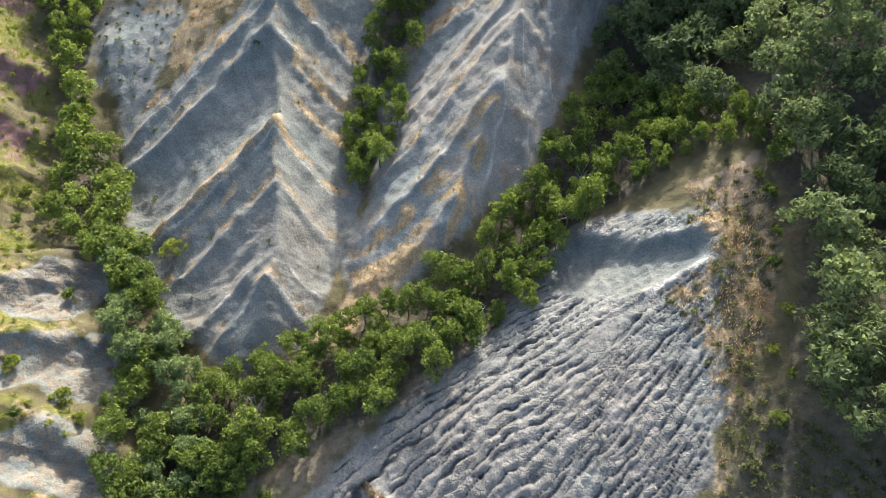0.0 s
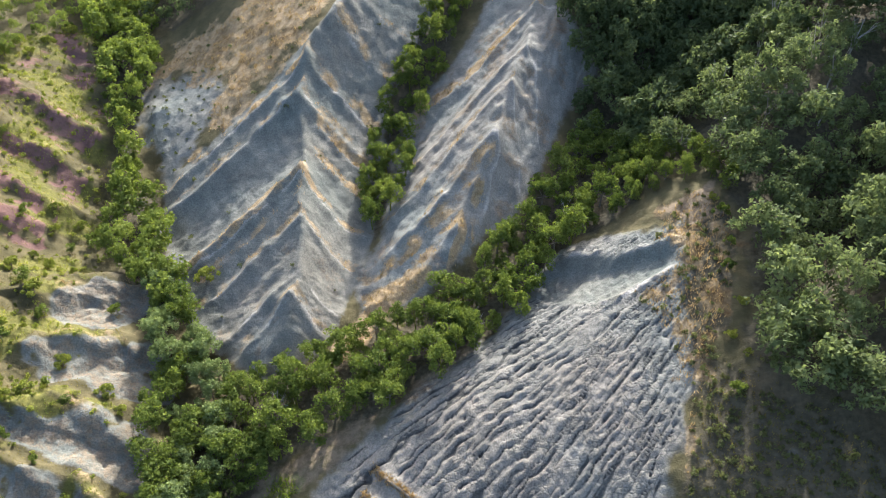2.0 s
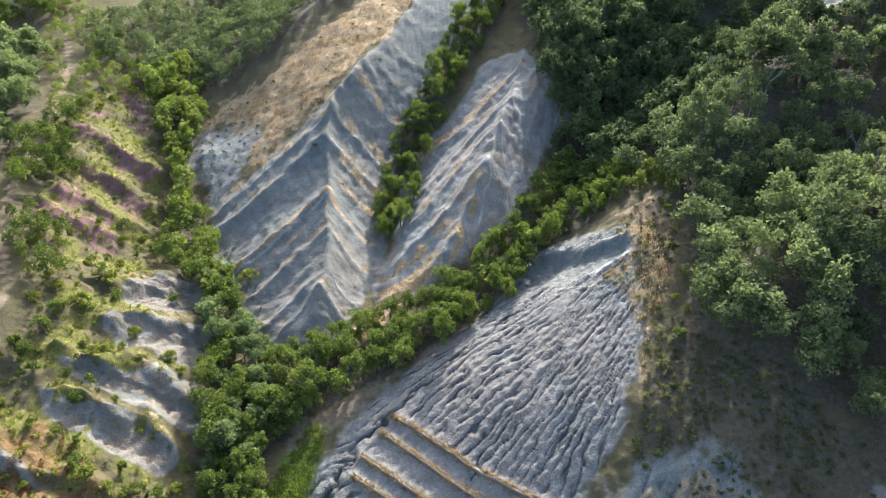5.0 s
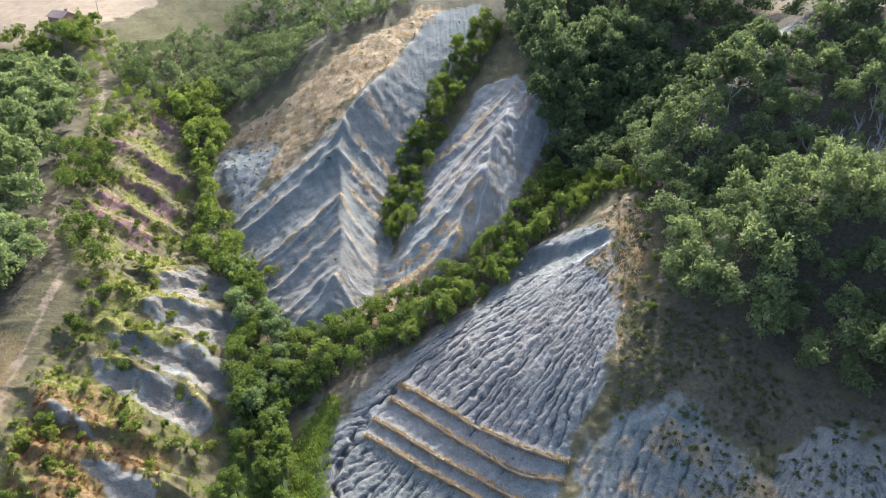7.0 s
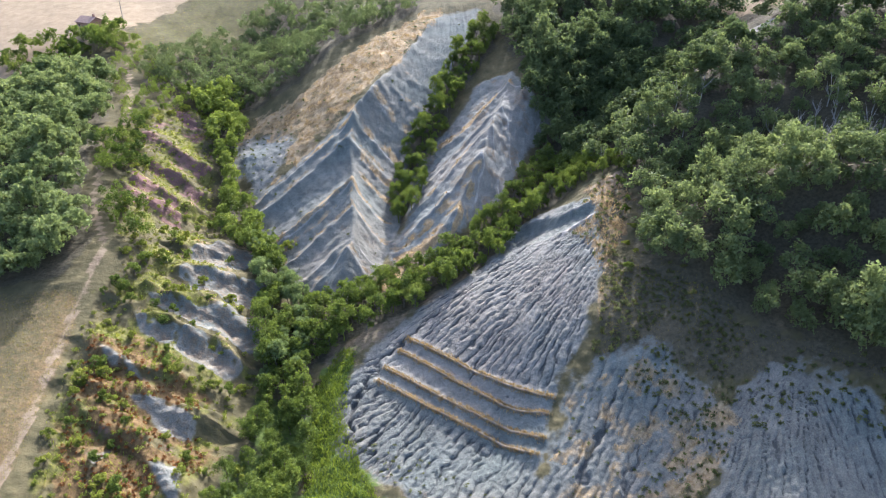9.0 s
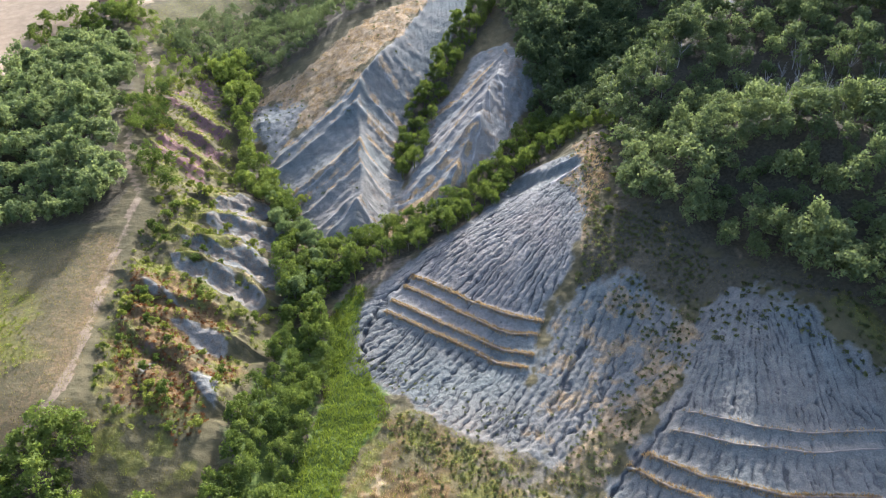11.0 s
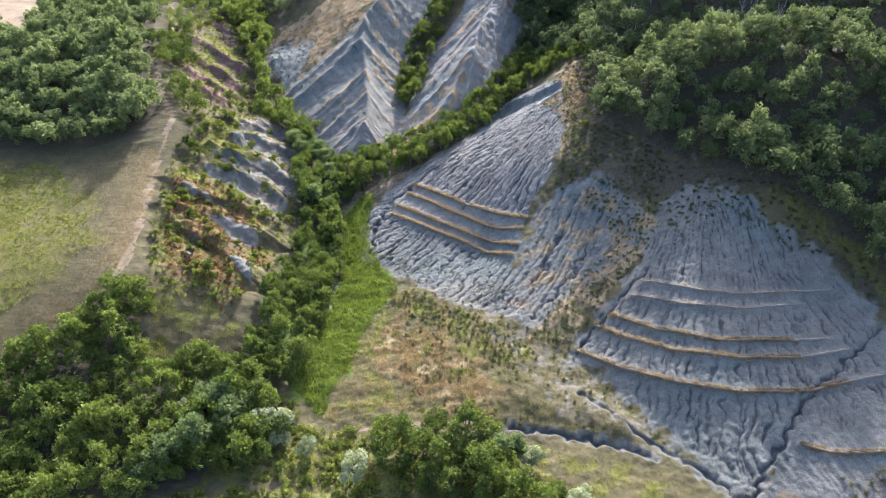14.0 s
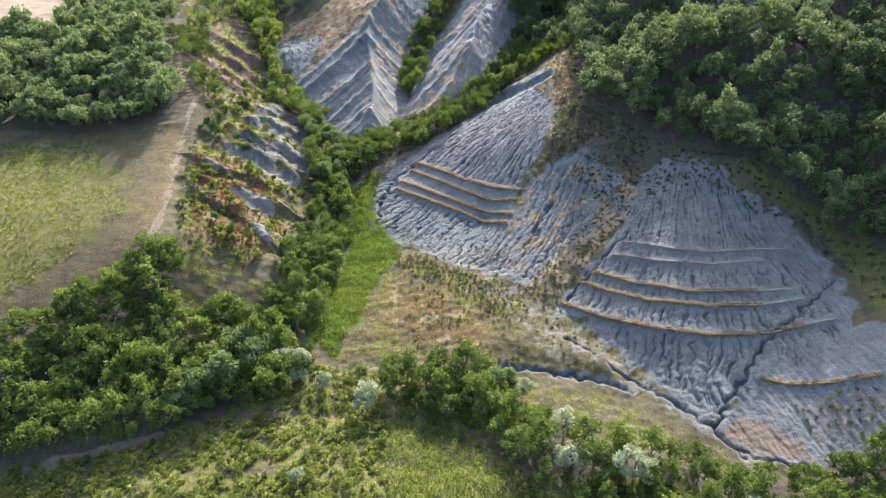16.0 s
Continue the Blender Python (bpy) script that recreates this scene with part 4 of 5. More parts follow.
# ---- plants ----
def leaves(rng, centres, radii, count, size, flat=0.95):
    """Folded leaf sprays over the shells of a crown's lobes: places and quads."""
    weight = radii ** 2 / (radii ** 2).sum()
    which = rng.choice(len(centres), count, p=weight)
    d = rng.normal(size=(count, 3))
    d[:, 2] = d[:, 2] * 0.9 + 0.35
    d /= np.linalg.norm(d, axis=1)[:, None]
    mid = centres[which] + d * (radii[which] * rng.uniform(0.55, 1.08, count))[:, None] * np.array([1, 1, flat])
    out = 0.6 * d + rng.normal(scale=0.6, size=(count, 3))
    out /= np.linalg.norm(out, axis=1)[:, None]
    a = np.cross(out, rng.normal(size=(count, 3)))
    a /= np.linalg.norm(a, axis=1)[:, None]
    b = np.cross(out, a)
    s = (size * rng.uniform(0.6, 1.4, count))[:, None]
    co = np.stack([mid + a * s * 1.2, mid - a * s * 0.7 + b * s * 0.65, mid - a * s * 0.7 - b * s * 0.65], 1).reshape(-1, 3)
    return co, np.arange(count * 3).reshape(-1, 3)


def crown_lobes(rng, height_m, wide_m, low, lobes):
    """Lobes of a crown, larger in the middle, uneven in outline."""
    d = rng.normal(size=(lobes, 3))
    d[:, 2] = np.abs(d[:, 2]) * 1.2 - 0.55
    d /= np.linalg.norm(d, axis=1)[:, None]
    r = wide_m * rng.uniform(0.09, 0.2, lobes)
    reach = rng.uniform(0.55, 1.05, lobes)
    side = (0.56 * wide_m - 0.7 * r) * reach * (1 + 0.25 * np.cos(np.arctan2(d[:, 1], d[:, 0]) * 2 + rng.uniform(0, 6.28)))
    middle, half = height_m * (0.5 + 0.45 * low), height_m * (0.5 - 0.45 * low)
    return np.column_stack([d[:, 0] * side, d[:, 1] * side, middle + d[:, 2] * (half - 0.6 * r) * reach]), r


def limb(bm, a, b, ra, rb, sides=6):
    a, b = Vector(a), Vector(b)
    q = (b - a).to_track_quat("Z", "Y").to_matrix()
    rings = []
    for c, r in ((a, ra), ((a + b) / 2 + q @ Vector((ra * 0.6, -ra * 0.4, 0)), (ra + rb) / 2), (b, rb)):
        rings.append([bm.verts.new(c + q @ Vector((r * math.cos(k * 2 * math.pi / sides), r * math.sin(k * 2 * math.pi / sides), 0))) for k in range(sides)])
    for lo, hi in zip(rings, rings[1:]):
        for k in range(sides):
            bm.faces.new((lo[k], lo[(k + 1) % sides], hi[(k + 1) % sides], hi[k]))
    bm.faces.new(rings[-1])


def trunk_mesh(rng, height_m, wide_m, tops, thick):
    bm = bmesh.new()
    fork = (rng.uniform(-0.1, 0.1), rng.uniform(-0.1, 0.1), height_m * 0.34)
    limb(bm, (0, 0, -0.6), fork, thick, thick * 0.7, 7)
    for c in tops:
        limb(bm, fork, tuple(c), thick * 0.5, thick * 0.12, 5)
    return bm


def tree(name, seed, height_m, wide_m, low, lobes, count, size, leaf, bark=None, thick=0.16):
    rng = np.random.default_rng(seed)
    root = new(name)
    centres, radii = crown_lobes(rng, height_m, wide_m, low, lobes)
    part("trunk", trunk_mesh(rng, height_m, wide_m, centres[:6], thick), bark or BARK, root)
    co, q = leaves(rng, centres, radii, count, size)
    part("crown", sheet("crown", co, q, tint=np.repeat(rng.uniform(0.1, 0.9, count), 3)), leaf, root)
    return root


def scatter(rng, pts, gap, tries, keep=None):
    """Places in an outline that stand at least a gap apart."""
    p = np.array(pts)
    lo, hi = p.min(0), p.max(0)
    x, y = rng.uniform(lo[0], hi[0], tries), rng.uniform(lo[1], hi[1], tries)
    ok = inside(x, y, pts) > 0.3
    if keep:
        ok &= keep(x, y)
    out, cells = [], {}
    for a, b in zip(x[ok], y[ok]):
        c = (int(a // gap), int(b // gap))
        if all((a - u) ** 2 + (b - v) ** 2 > gap * gap for i in (-1, 0, 1) for j in (-1, 0, 1) for u, v in cells.get((c[0] + i, c[1] + j), ())):
            cells.setdefault(c, []).append((a, b))
            out.append((a, b))
    return out


rng = np.random.default_rng(11)
TREES = [tree("tree", 100 + k, h, w, 0.06, 38, 1450, 0.192, LEAF) for k, (h, w) in enumerate(((6.2, 4.2), (7.2, 4.5), (5.4, 4.3), (7.8, 4.4), (6.0, 3.7), (6.8, 4.9)))]
for k in (1, 3):
    TREES[k].children[1].data.materials[0] = BRIGHT
BUSHES = [tree("bush", 140 + k, h, w, 0.08, 10, 800, 0.12, m, thick=0.06) for k, (h, w, m) in enumerate(((1.8, 2.2, BRIGHT), (2.3, 2.6, LEAF), (1.4, 2.0, BRIGHT), (2.0, 2.0, LEAF)))]
SOFT_TREES = [tree("tree", 180 + k, h, w, 0.1, 24, 1700, 0.18, SOFT) for k, (h, w) in enumerate(((6.8, 4.4), (5.6, 4.6)))]
WILLOWS = [tree("silver_tree", 160 + k, h, w, 0.05, 26, 2200, 0.13, SILVER) for k, (h, w) in enumerate(((5.0, 3.2), (4.2, 3.4)))]
used = {}


def plant(stock, x, y, scale, label, category, group):
    """Stands a plant of the stock on the ground; the first of each is used itself, later ones are copies."""
    src = stock[int(rng.integers(len(stock)))]
    s = scale * rng.uniform(0.9, 1.1)
    m = Matrix.LocRotScale((x, y, float(height(x, y)) - 0.05), Euler((rng.uniform(-0.06, 0.06), rng.uniform(-0.06, 0.06), rng.uniform(0, 6.28))), Vector((s, s, s * rng.uniform(0.88, 1.12))))
    if src.name in used:
        src = copy_thing(src, Matrix())
        src.matrix_basis = m
    else:
        used[src.name] = 1
        src.matrix_basis = m
    return tagged(src, label, category, group)


def gaps(scale, level, seed):
    return lambda x, y: fbm(x / scale, y / scale, seed, 3) > level


SILVER_PLACES = ((-16.2, -50.5, 1.2), (-29.5, -43, 0.9), (-32.5, -40, 1.15), (-29.6, -39.8, 1.2), (-46, -37.5, 0.9), (16.5, -58.5, 1.2), (11, -48.5, 0.95), (-24.7, -45, 0.8), (25, -69, 1.2), (16, -66, 1.0), (43, -73, 1.1), (-26, -66, 0.6))
for pts, gap, size, keep, label, group in (
        (THICKET, 2.5, 0.78, None, "leafy green tree in the dense gully thicket", "trees of the gully thicket"),
        (GULLY_FOOT, 2.5, 0.85, None, "grey-green tree in the mouth of the gully", "trees of the gully mouth"),
        (WOOD_MID, 2.5, 0.72, None, "small green tree between two bare clay ridges", "trees between the clay ridges"),
        (WOOD_BROOK, 2.6, 0.72, None, "broad green tree beside the reeds", "trees beside the reeds"),
        (FRONT, 2.9, 0.92, gaps(9, -0.5, 5), "green riverside tree on the valley floor", "trees of the valley floor")):
    for x, y in scatter(rng, pts, gap, 6000, keep):
        if any(math.dist((x, y), (u, v + d)) < 2.6 for u, v, _ in SILVER_PLACES for d in (0, -2)):
            continue
        plant(SOFT_TREES if pts is GULLY_FOOT and rng.uniform() < 0.6 else TREES, x, y, size * rng.uniform(0.75, 1.3), label, "tree", group)
for x, y in scatter(rng, [(26, 62), (30, 63), (35, 62), (37, 56), (40, 60), (36, 72), (28, 76), (26, 70)], 1.9, 500):
    plant(TREES, x, y, 0.5 * rng.uniform(0.75, 1.25), "small green tree at the head of the clay slope", "tree", "small trees above the clay slope")
for x, y, s in SILVER_PLACES:
    plant(WILLOWS, x, y, 1.2 * s, "pale silver-leaved tree among green trees", "tree", "silver-leaved trees")
for x, y, s in ((-43.3, -34, 1.3), (-40.5, -36, 1.2), (-37.5, -40, 1.35), (-46.5, -46, 1.25), (-43.5, -44, 1.3), (-35.5, -36.5, 1.1), (-49.5, -48.5, 1.2), (2.5, -45.5, 0.9), (5.5, -48, 1.0), (8, -47, 0.95)):
    plant(SOFT_TREES, x, y, s, "tall grey-green tree on the valley floor", "tree", "trees of the valley floor")


def grown(x, y):
    """True where the ground is not bare clay."""
    i, j = np.clip(np.searchsorted(GX, x), 0, len(GX) - 1), np.clip(np.searchsorted(GY, y), 0, len(GY) - 1)
    return COVER["clay"].reshape(XX.shape)[j, i] < 0.4


BANK_BUSH = [(-60, 10.5), (-59, 14), (-57.5, 12.5), (-55, 7), (-34, 8), (-34, 1), (-48, -8), (-51, -7), (-50, -9.5), (-47, 15), (-42, 16), (-39, 16), (-52, 36), (-63, 33), (-61, 37), (-60, 41), (-58, 44)]
for x, y in BANK_BUSH:
    plant(BUSHES, x, y, 1.25, "bright green bush on the grassy bank", "bush", "bushes of the left bank")
plant(BUSHES, -36.5, 60.5, 1.5, "round green bush at the foot of a clay ridge", "bush", "bushes of the left bank")
for x, y in scatter(rng, LEFT_BANK, 3.2, 3000, lambda x, y: (fbm(x / 7, y / 7, 33, 3) > 0.0) & (inside(x, y, RED) < 1) & grown(x, y)):
    plant(BUSHES, x, y, rng.uniform(0.6, 1.2), "bright green bush on the grassy bank", "bush", "bushes of the left bank")
for x, y in scatter(rng, [(31, 29), (34, 28), (38, 55), (34, 60)], 2.6, 60)[:14]:
    plant(BUSHES, x, y, rng.uniform(0.6, 1.1), "bright green bush at the edge of the woodland", "bush", "bushes of the woodland edge")
for x, y in scatter(rng, LOW_GREEN, 3.0, 500, gaps(6, -0.1, 35)):
    plant(BUSHES, x, y, rng.uniform(0.6, 1.1), "low green bush in rough grass", "bush", "bushes of the valley floor")
for x, y in scatter(rng, NEAR, 3.4, 5000, lambda x, y: (fbm(x / 6, y / 6, 34, 3) > 0.0) & (inside(x, y, GLADE) < 0) & (y > -80) & (np.abs(x) < 75))[:140]:
    plant(BUSHES, x, y, rng.uniform(0.5, 0.95), "low green bush in rough grass", "bush", "bushes of the valley floor")


def bare_tree(seed):
    """A dead tree: pale trunk with forking bare limbs."""
    r = np.random.default_rng(seed)
    root = new("dead_tree")
    bm = bmesh.new()
    limb(bm, (0, 0, -0.4), (0.1, 0, 2.6), 0.11, 0.08)
    part("trunk", bm, DEAD, root)
    for k in range(9):
        a, h = r.uniform(0, 6.28), r.uniform(1.2, 2.6)
        tip = (math.cos(a) * r.uniform(0.5, 1.5), math.sin(a) * r.uniform(0.5, 1.5), h + r.uniform(1.2, 2.8))
        bm = bmesh.new()
        limb(bm, (0.05, 0, h), tip, 0.05, 0.015, 4)
        for _ in range(3):
            f = r.uniform(0.4, 0.9)
            s = tuple(f * t + (1 - f) * o for t, o in zip(tip, (0.05, 0, h)))
            limb(bm, s, tuple(c + v for c, v in zip(s, r.uniform(-0.5, 0.7, 3) + (0, 0, 0.3))), 0.02, 0.008, 3)
        part("branch", bm, DEAD, root)
    return root


DEADS = [bare_tree(500 + k) for k in range(2)]
for x, y in scatter(rng, [(34, 70), (46, 62), (60, 70), (62, 92), (40, 90), (26, 96)], 4.5, 120)[:26] + scatter(rng, THIN_WOOD, 3.0, 300)[:44] + [(18, 66), (-2, 45), (-22, 38), (4, 47), (68, 40), (75, 55), (80, 48)]:
    plant(DEADS, x, y, rng.uniform(0.9, 1.5), "bare grey dead tree among green woodland", "tree", "dead trees")


# far and dense woods, which nobody could count
def wood(name, pts, gap, size, keep, leaf, count, label, tries=9000, leaf_size=0.26):
    stock = []
    for k in range(5):
        r = np.random.default_rng(700 + k)
        c, rad = crown_lobes(r, 5.6 + 0.6 * k, 4.3 + 0.3 * (k % 3), 0.08, 40)
        stock.append(leaves(r, c, rad, count, leaf_size)[0])
    places = scatter(rng, pts, gap, tries, keep)
    co, tint = [], []
    for x, y in places:
        base = stock[int(rng.integers(5))]
        a, s = rng.uniform(0, 6.28), size * rng.uniform(0.7, 1.35)
        ca, sa = math.cos(a), math.sin(a)
        co.append(np.column_stack([base[:, 0] * ca - base[:, 1] * sa, base[:, 0] * sa + base[:, 1] * ca, base[:, 2] * rng.uniform(0.85, 1.2)]) * s + (x, y, float(height(x, y)) - 0.1))
        tint.append(np.clip(rng.uniform(0.1, 0.9) + np.repeat(rng.uniform(-0.25, 0.25, len(base) // 3), 3), 0, 1))
    co = np.concatenate(co)
    ob = part(name, sheet(name, co, np.arange(len(co)).reshape(-1, 3), tint=np.concatenate(tint)), leaf)
    return tagged(ob, label, "woodland", kind="stuff")


wood("woodland", WOOD_EAST, 3.15, 1.05, lambda x, y: (fbm(x / 14, y / 14, 6, 3) > -0.8) & (y < 80) & (x < 88) & ((inside(x, y, THIN_WOOD) < 0) | (fbm(x / 3, y / 3, 8, 2) > 0.1)), WOODS, 950, "dense green woodland over the shaded hillside", leaf_size=0.222)
wood("woodland", WOOD_EAST, 3.6, 1.1, lambda x, y: (fbm(x / 14, y / 14, 6, 3) > -0.9) & ((y >= 80) | (x >= 88)) & (inside(x, y, [(71, 109), (85, 103), (79, 86), (69, 90)]) < 0), WOODS, 800, "dense green woodland on the far hillside", leaf_size=0.27)
wood("woodland", [(21, 97), (27, 90), (42, 84), (56, 96), (50, 114), (30, 122), (21, 116)], 2.6, 0.95, None, WOODS, 700, "dark green woodland in the hollow behind a clay ridge", leaf_size=0.26)
wood("woodland", WOOD_WEST, 3.3, 1.0, None, HAZY, 850, "dense green wood above the field edge", leaf_size=0.28)
wood("woodland", WOOD_LOW, 2.25, 0.8, None, LEAF, 720, "dense green wood on the valley floor", leaf_size=0.255)
wood("woodland", WOOD_GULLY, 2.9, 0.85, None, LEAF, 850, "green trees filling the wooded gully")
wood("woodland", WOOD_UPPER, 2.9, 0.8, gaps(14, -0.5, 9), WOODS, 420, "scattered trees on the upper slopes")
wood("woodland", [(-140, 142), (-124, 138), (-106, 146), (-102, 158), (-110, 164), (-116, 158), (-126, 156), (-140, 156)], 3.2, 0.8, gaps(9, -0.5, 12), LEAF, 700, "grove of green trees below the farmhouse")
wood("shrubs", [(-100, 128), (-84, 96), (-80, 100), (-74, 122), (-90, 150), (-108, 158)], 2.7, 0.5, gaps(8, -0.3, 10), LEAF, 400, "low green shrubs beside the dirt track")
wood("shrubs", [(-86, 85), (-79, 97), (-72, 80), (-76, 64), (-66, 60), (-61, 47), (-68, 46), (-76, 60)], 2.3, 0.6, gaps(8, -0.45, 11), LEAF, 500, "green shrubs along the dirt track")


# grasses, reeds and scrub
def tufts(name, places, blades, tall, spread, leaf, label, category="grass"):
    """Clumps of upright blades."""
    p = np.array(places)
    n = len(p) * blades
    base = np.repeat(np.column_stack([p, height(p[:, 0], p[:, 1]) - 0.04]), blades, 0)
    base[:, :2] += rng.normal(scale=spread, size=(n, 2))
    base[:, 2] = height(base[:, 0], base[:, 1]) - 0.05
    h = tall * rng.uniform(0.5, 1.3, n)
    a = rng.uniform(0, 6.28, n)
    w = np.column_stack([np.cos(a), np.sin(a), np.zeros(n)]) * (h * 0.16)[:, None]
    lean = np.column_stack([rng.normal(scale=0.35, size=(n, 2)) * h[:, None], h])
    co = np.stack([base - w, base + w, base + lean * 0.6 + w * 0.8, base + lean], 1).reshape(-1, 3)
    tint = np.repeat(np.repeat(rng.uniform(0, 1, len(p)), blades), 4)
    return tagged(part(name, sheet(name, co, np.arange(4 * n).reshape(-1, 4), tint=tint), leaf), label, category, kind="stuff")


def along(pts, gap, wobble):
    line = resample(pts, gap)
    return list(map(tuple, line + rng.normal(scale=wobble, size=line.shape)))


def cover_places(name, count, level, keep=None):
    """Random places where a cover is thick."""
    x, y = rng.uniform(-130, 80, count), rng.uniform(-100, 160, count)
    i, j = np.searchsorted(GX, x), np.searchsorted(GY, y)
    ok = COVER[name].reshape(XX.shape)[j, i] > rng.uniform(level, 1, count)
    if keep:
        ok &= keep(x, y)
    return list(zip(x[ok], y[ok]))


fringe = []
for k, pts in enumerate(LEDGES_WEST + LEDGES_EAST):
    end = pts if k < 4 else (pts if k > 8 else pts[:-1])
    fringe += along(end, 0.07 if k not in (4, 5) else 0.5, 0.2)
tufts("dry_grass", fringe, 7, 0.42, 0.2, STRAW, "straw-coloured grass fringe along stone ledges")
tufts("dry_grass", cover_places("dry", 110000, 0.3, lambda x, y: inside(x, y, FIELD) < 0), 6, 0.4, 0.25, STRAW, "dry straw-coloured grass on ridges and banks")
tufts("reeds", scatter(rng, REEDS, 0.3, 26000, lambda x, y: inside(x, y, REEDS) > 0.2 + 1.6 * fbm(x / 4, y / 4, 50, 4)), 7, 0.5, 0.28, REED, "tall bright green reeds in the gully mouth", "reeds")
HILLSIDE = [(-62, -12), (-44, -11), (-37, -28), (-48, -34), (-58, -28), (-66, -20)]
for pts, gap, tries in ((FIELD, 0.55, 26000), (MEADOW, 0.42, 22000), ([(6, -42), (18, -44.5), (32, -48), (46, -58), (42, -63), (14, -58)], 0.45, 7000), (HILLSIDE, 0.5, 6000), (EAST_SLOPE, 0.7, 3000), (SPUR_DRY, 0.6, 2500), (SLAB_BACK, 0.5, 5000), (MARGIN, 0.6, 5000), (LEFT_BANK, 0.6, 16000), (UPLAND, 1.0, 3000)):
    tufts("short_grass", scatter(rng, pts, gap, tries, lambda x, y: (x > -120) & (fbm(x / 5, y / 5, 63, 3) > -0.75) & grown(x, y)), 5, 0.3, 0.25, TURF, "short sun-dried olive grass over open ground")
tufts("dry_grass", scatter(rng, SLAB_DRY, 0.4, 9000), 6, 0.4, 0.25, STRAW, "tawny dry grass along the edge of the clay slope")
tufts("green_grass", scatter(rng, MEADOW, 0.7, 7000, lambda x, y: (fbm(x / 4, y / 4, 65, 3) > 0.15) & grown(x, y)), 6, 0.35, 0.3, BRIGHT, "yellow-green grass patches in the dry meadow")
tufts("dry_grass", scatter(rng, ORANGE, 0.5, 5000, lambda x, y: fbm(x / 3, y / 3, 66, 3) > 0.1), 6, 0.35, 0.3, STRAW, "flattened straw-coloured grass in the dry meadow")
tufts("green_grass", scatter(rng, GLADE, 0.45, 9000), 8, 0.5, 0.3, REED, "tall green grass in a glade between trees")
tufts("green_grass", cover_places("green", 60000, 0.4), 6, 0.4, 0.3, BRIGHT, "rough green grass of the field and banks")


def scrub(name, places, size, label, leaf, count=56):
    co, tint = [], []
    for x, y in places:
        s = size * rng.uniform(0.5, 1.3)
        c = np.column_stack([rng.normal(scale=0.3, size=3) * s, rng.normal(scale=0.3, size=3) * s, np.full(3, 0.3 * s)])
        q, _ = leaves(rng, c, np.full(3, 0.42 * s), count, 0.12 * s + 0.04)
        co.append(q + (x, y, float(height(x, y))))
        tint.append(np.full(len(q), rng.uniform(0, 1)))
    co = np.concatenate(co)
    tagged(part(name, sheet(name, co, np.arange(len(co)).reshape(-1, 3), tint=np.concatenate(tint)), leaf), label, "scrub", kind="stuff")


scrub("scrub", scatter(rng, MEADOW, 1.3, 1500, lambda x, y: (x > -10) & (fbm(x / 6, y / 6, 40, 2) > -0.15)) + scatter(rng, SPUR_DRY, 0.85, 1200), 0.6, "small dark tufts dotted over pale clay meadow", SCRUB)
scrub("scrub", scatter(rng, MARGIN, 1.2, 900) + scatter(rng, [(40, 6), (53, 8), (64, -4), (72, -14), (64, -12), (54, -2), (44, -2)], 1.0, 700) + scatter(rng, [(27, 12), (34, 14), (39, 8), (40, 0), (33, 2)], 0.9, 400) + scatter(rng, SLAB_BACK, 0.9, 1500) + scatter(rng, SLAB_DRY, 0.95, 900) + scatter(rng, EAST_SCRUB, 1.3, 300, gaps(4, -0.2, 60)) + scatter(rng, EAST_SLOPE, 1.5, 500), 0.75, "small dark scrub on the clay slope", SCRUB)
scrub("scrub", scatter(rng, FIELD_GREEN, 0.95, 6000, lambda x, y: (fbm(x / 8, y / 8, 41, 3) + 0.02 * (-80 - x) > -0.05) & (x > -118)), 0.55, "low yellow-green scrub over the field", BRIGHT, 40)
scrub("scrub", scatter(rng, GRASS_HILL, 3.4, 260) + scatter(rng, CLAY_ONE, 3.2, 260, gaps(6, 0.25, 42)) + scatter(rng, CLAY_PATCH, 2.0, 260), 0.6, "small bushes on the dry ridge", SCRUB)
scrub("scrub", scatter(rng, TOE, 0.85, 1600), 0.62, "dark green tufts dotted over the foot of the clay slope", SCRUB)
scrub("scrub", scatter(rng, SLAB_FOOT, 1.0, 700, gaps(4, -0.1, 45)) + scatter(rng, FLANK, 1.7, 500, gaps(4, 0, 46)), 0.5, "small brown-green tufts on the clay slope", SCRUB, 36)
scrub("scrub", scatter(rng, LOW_GREEN, 1.0, 1500), 1.1, "rough green scrub on the valley floor", BRIGHT, 70)
scrub("scrub", scatter(rng, LEFT_BANK, 1.3, 6000, lambda x, y: (fbm(x / 5, y / 5, 43, 3) > -0.2) & grown(x, y)), 0.75, "rough scrub on the grassy bank", BRIGHT)
scrub("scrub", scatter(rng, NEAR, 0.8, 30000, lambda x, y: (fbm(x / 5, y / 5, 44, 3) > -0.35) & (inside(x, y, GLADE) < 0) & (y > -80) & (np.abs(x) < 75)), 1.05, "rough green scrub on the valley floor", BRIGHT, 90)
scrub("scrub", scatter(rng, [(-118, -82), (118, -82), (118, -128), (-118, -128)], 3.2, 900, gaps(9, -0.2, 62)), 1.6, "rough green scrub on the valley floor", BRIGHT, 60)


scrub("scrub", scatter(rng, RUST + [(-58, -4)], 0.8, 3000, lambda x, y: (fbm(x / 4, y / 4, 67, 3) > -0.05) & grown(x, y)) + scatter(rng, [(-50, -2), (-44, -4), (-40, -12), (-45, -17), (-50, -10)], 0.8, 400), 0.6, "dry russet scrub on the eroded bank", RUSSET, 44)


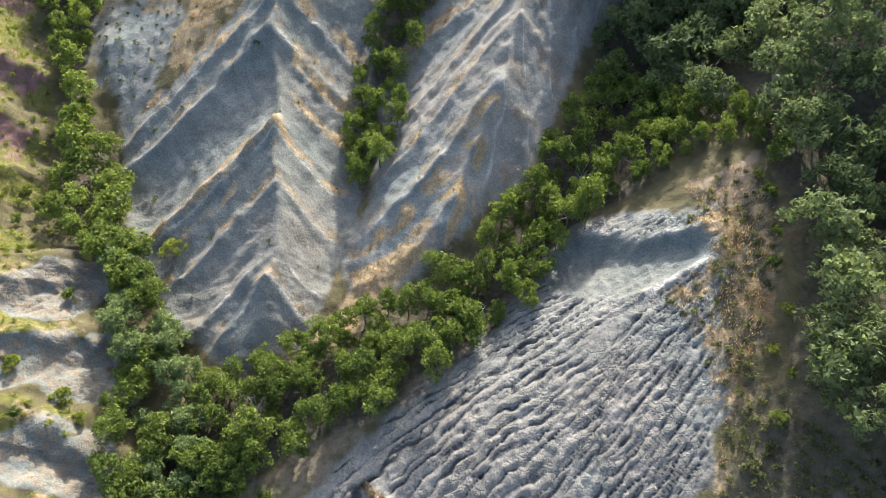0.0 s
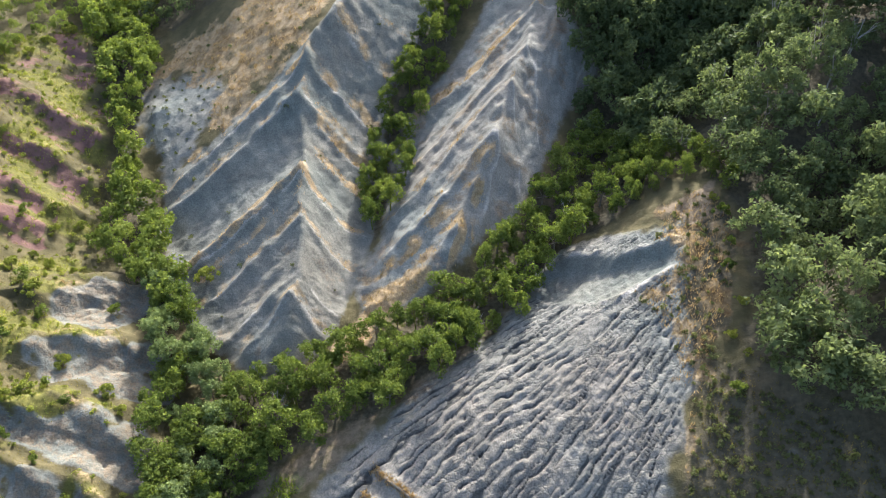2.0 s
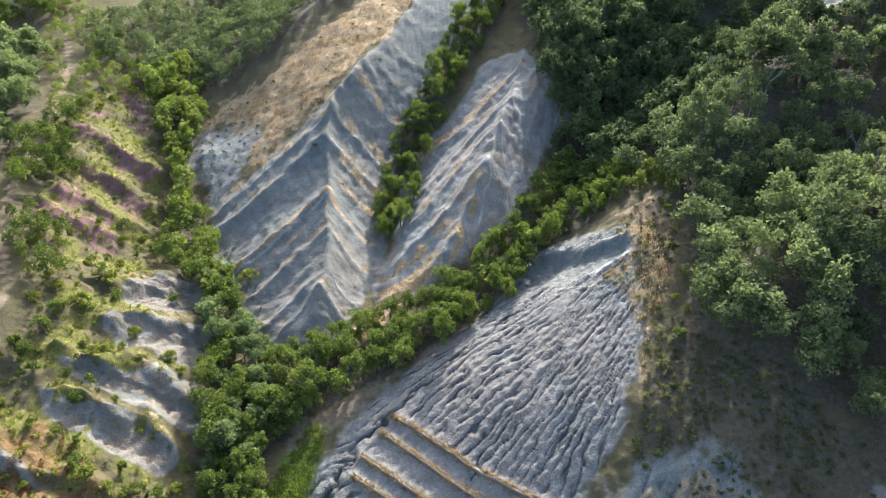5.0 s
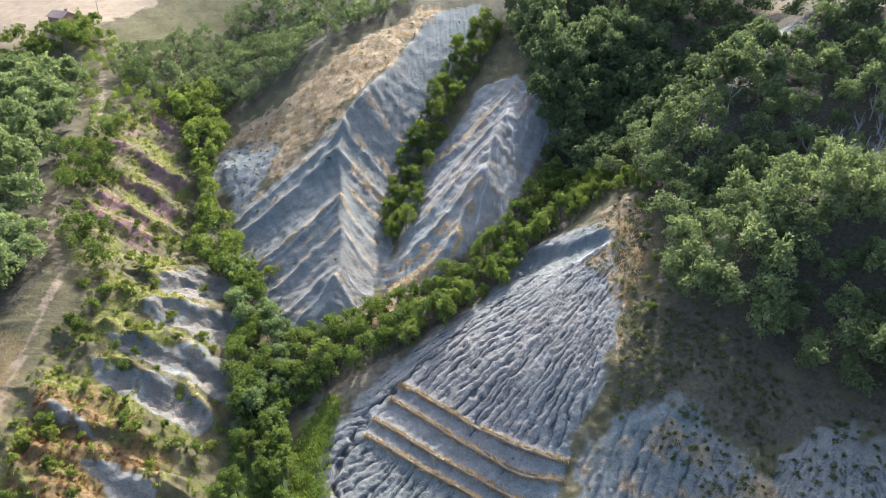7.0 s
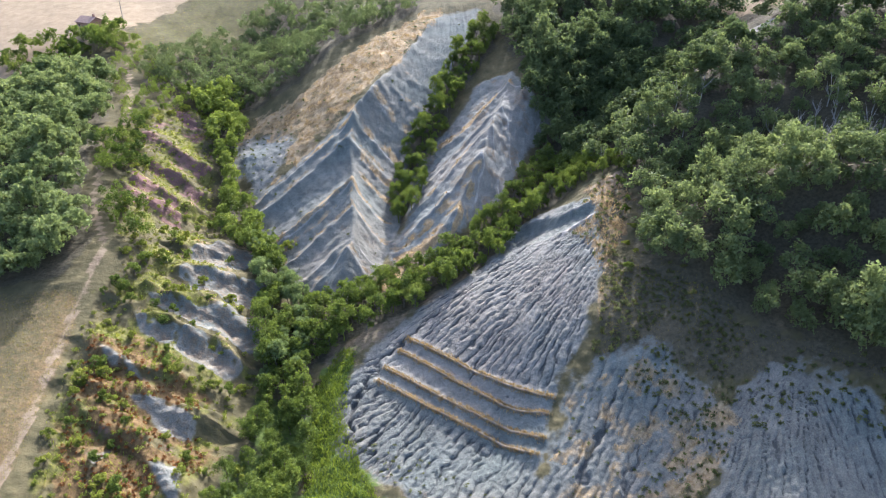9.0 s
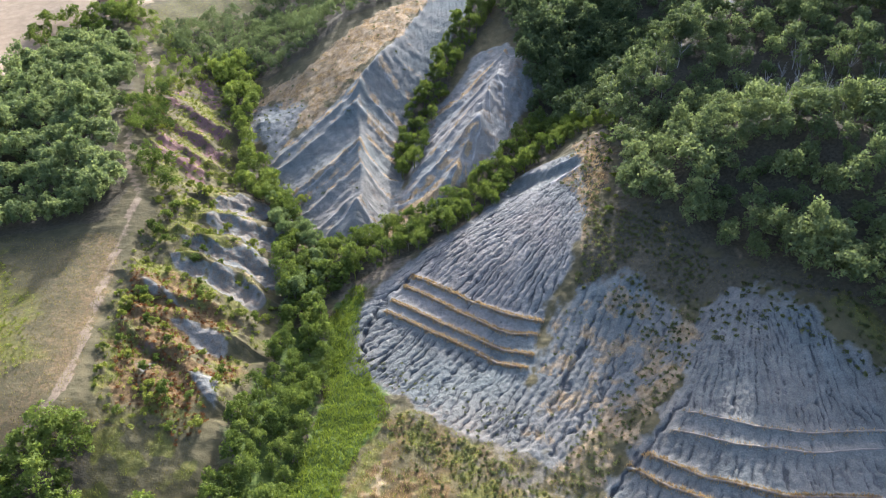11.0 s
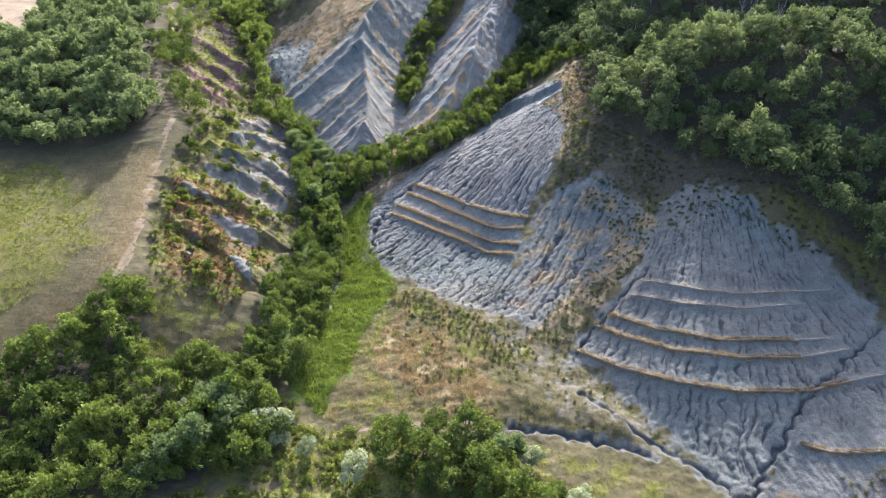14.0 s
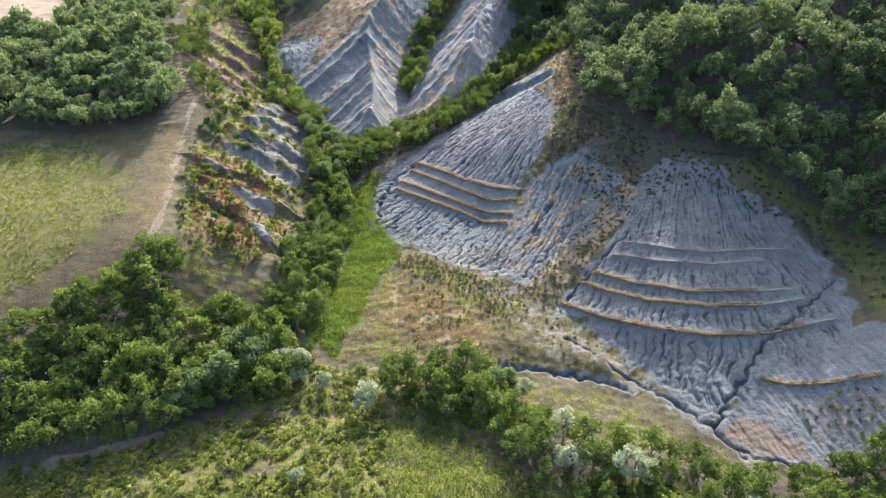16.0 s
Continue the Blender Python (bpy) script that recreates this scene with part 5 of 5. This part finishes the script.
# ---- house and pole on the far brow ----
def box(bm, lo, hi):
    r = bmesh.ops.create_cube(bm, size=1)
    for v in r["verts"]:
        v.co = Vector([a + (c + 0.5) * (b - a) for c, a, b in zip(v.co, lo, hi)])


def farmhouse():
    house = new("house")
    bm = bmesh.new()
    box(bm, (-4, -3, -1), (4, 3, 3.6))
    for x in (-4, 4):
        a = [bm.verts.new(c) for c in ((x, -3, 3.6), (x, 3, 3.6), (x, 0, 5.4))]
        bm.faces.new(a)
    part("wall", bm, BRICK, house)
    bm = bmesh.new()
    for s in (-1, 1):
        a = [bm.verts.new(c) for c in ((-4.4, 0, 5.6), (4.4, 0, 5.6), (4.4, s * 3.6, 3.35), (-4.4, s * 3.6, 3.35), (-4.4, 0, 5.4), (4.4, 0, 5.4), (4.4, s * 3.6, 3.15), (-4.4, s * 3.6, 3.15))]
        for f in ((0, 1, 2, 3), (4, 5, 6, 7), (2, 3, 7, 6), (0, 3, 7, 4), (1, 2, 6, 5)):
            bm.faces.new([a[i] for i in f])
    roof = part("roof", bm, TILE, house)
    bm = bmesh.new()
    box(bm, (1.8, 0.4, 4.6), (2.5, 1.0, 6.5))
    box(bm, (1.7, 0.3, 6.5), (2.6, 1.1, 6.65))
    part("chimney", bm, BRICK, roof, "brick chimney")
    bm = bmesh.new()
    box(bm, (-0.5, -3.08, -0.2), (0.5, -2.9, 2.0))
    door = part("door", bm, TIMBER, house)
    bm = bmesh.new()
    box(bm, (0.3, -3.16, 0.85), (0.4, -3.08, 1.0))
    part("handle", bm, GLASS, door)
    for x in (-2.5, 2.5):
        bm = bmesh.new()
        box(bm, (x - 0.45, -3.06, 1.2), (x + 0.45, -2.9, 2.4))
        window = part("window", bm, GLASS, house)
        bm = bmesh.new()
        for lo, hi in (((-0.55, 1.1), (0.55, 1.2)), ((-0.55, 2.4), (0.55, 2.5)), ((-0.55, 1.2), (-0.45, 2.4)), ((0.45, 1.2), (0.55, 2.4)), ((-0.03, 1.2), (0.03, 2.4))):
            box(bm, (x + lo[0], -3.1, lo[1]), (x + hi[0], -2.95, hi[1]))
        part("frame", bm, TIMBER, window)
    return house


house = farmhouse()
house.matrix_basis = pose(-120, 165, float(height(-120, 165)) - 0.4, 0, 0, -28) @ Matrix.Diagonal((0.85, 0.85, 0.72, 1))
tagged(house, "small old brick farmhouse with tiled roof among trees", "house")
pole = new("utility_pole")
bm = bmesh.new()
limb(bm, (0, 0, -1), (0, 0, 8.5), 0.14, 0.09, 8)
part("mast", bm, TIMBER, pole)
bm = bmesh.new()
box(bm, (-0.9, -0.06, 7.8), (0.9, 0.06, 7.95))
part("crossarm", bm, TIMBER, pole)
pole.matrix_basis = pose(-112, 173, float(height(-112, 173)), 0, 0, 20)
tagged(pole, "weathered wooden utility pole beside a wheat field", "utility pole")
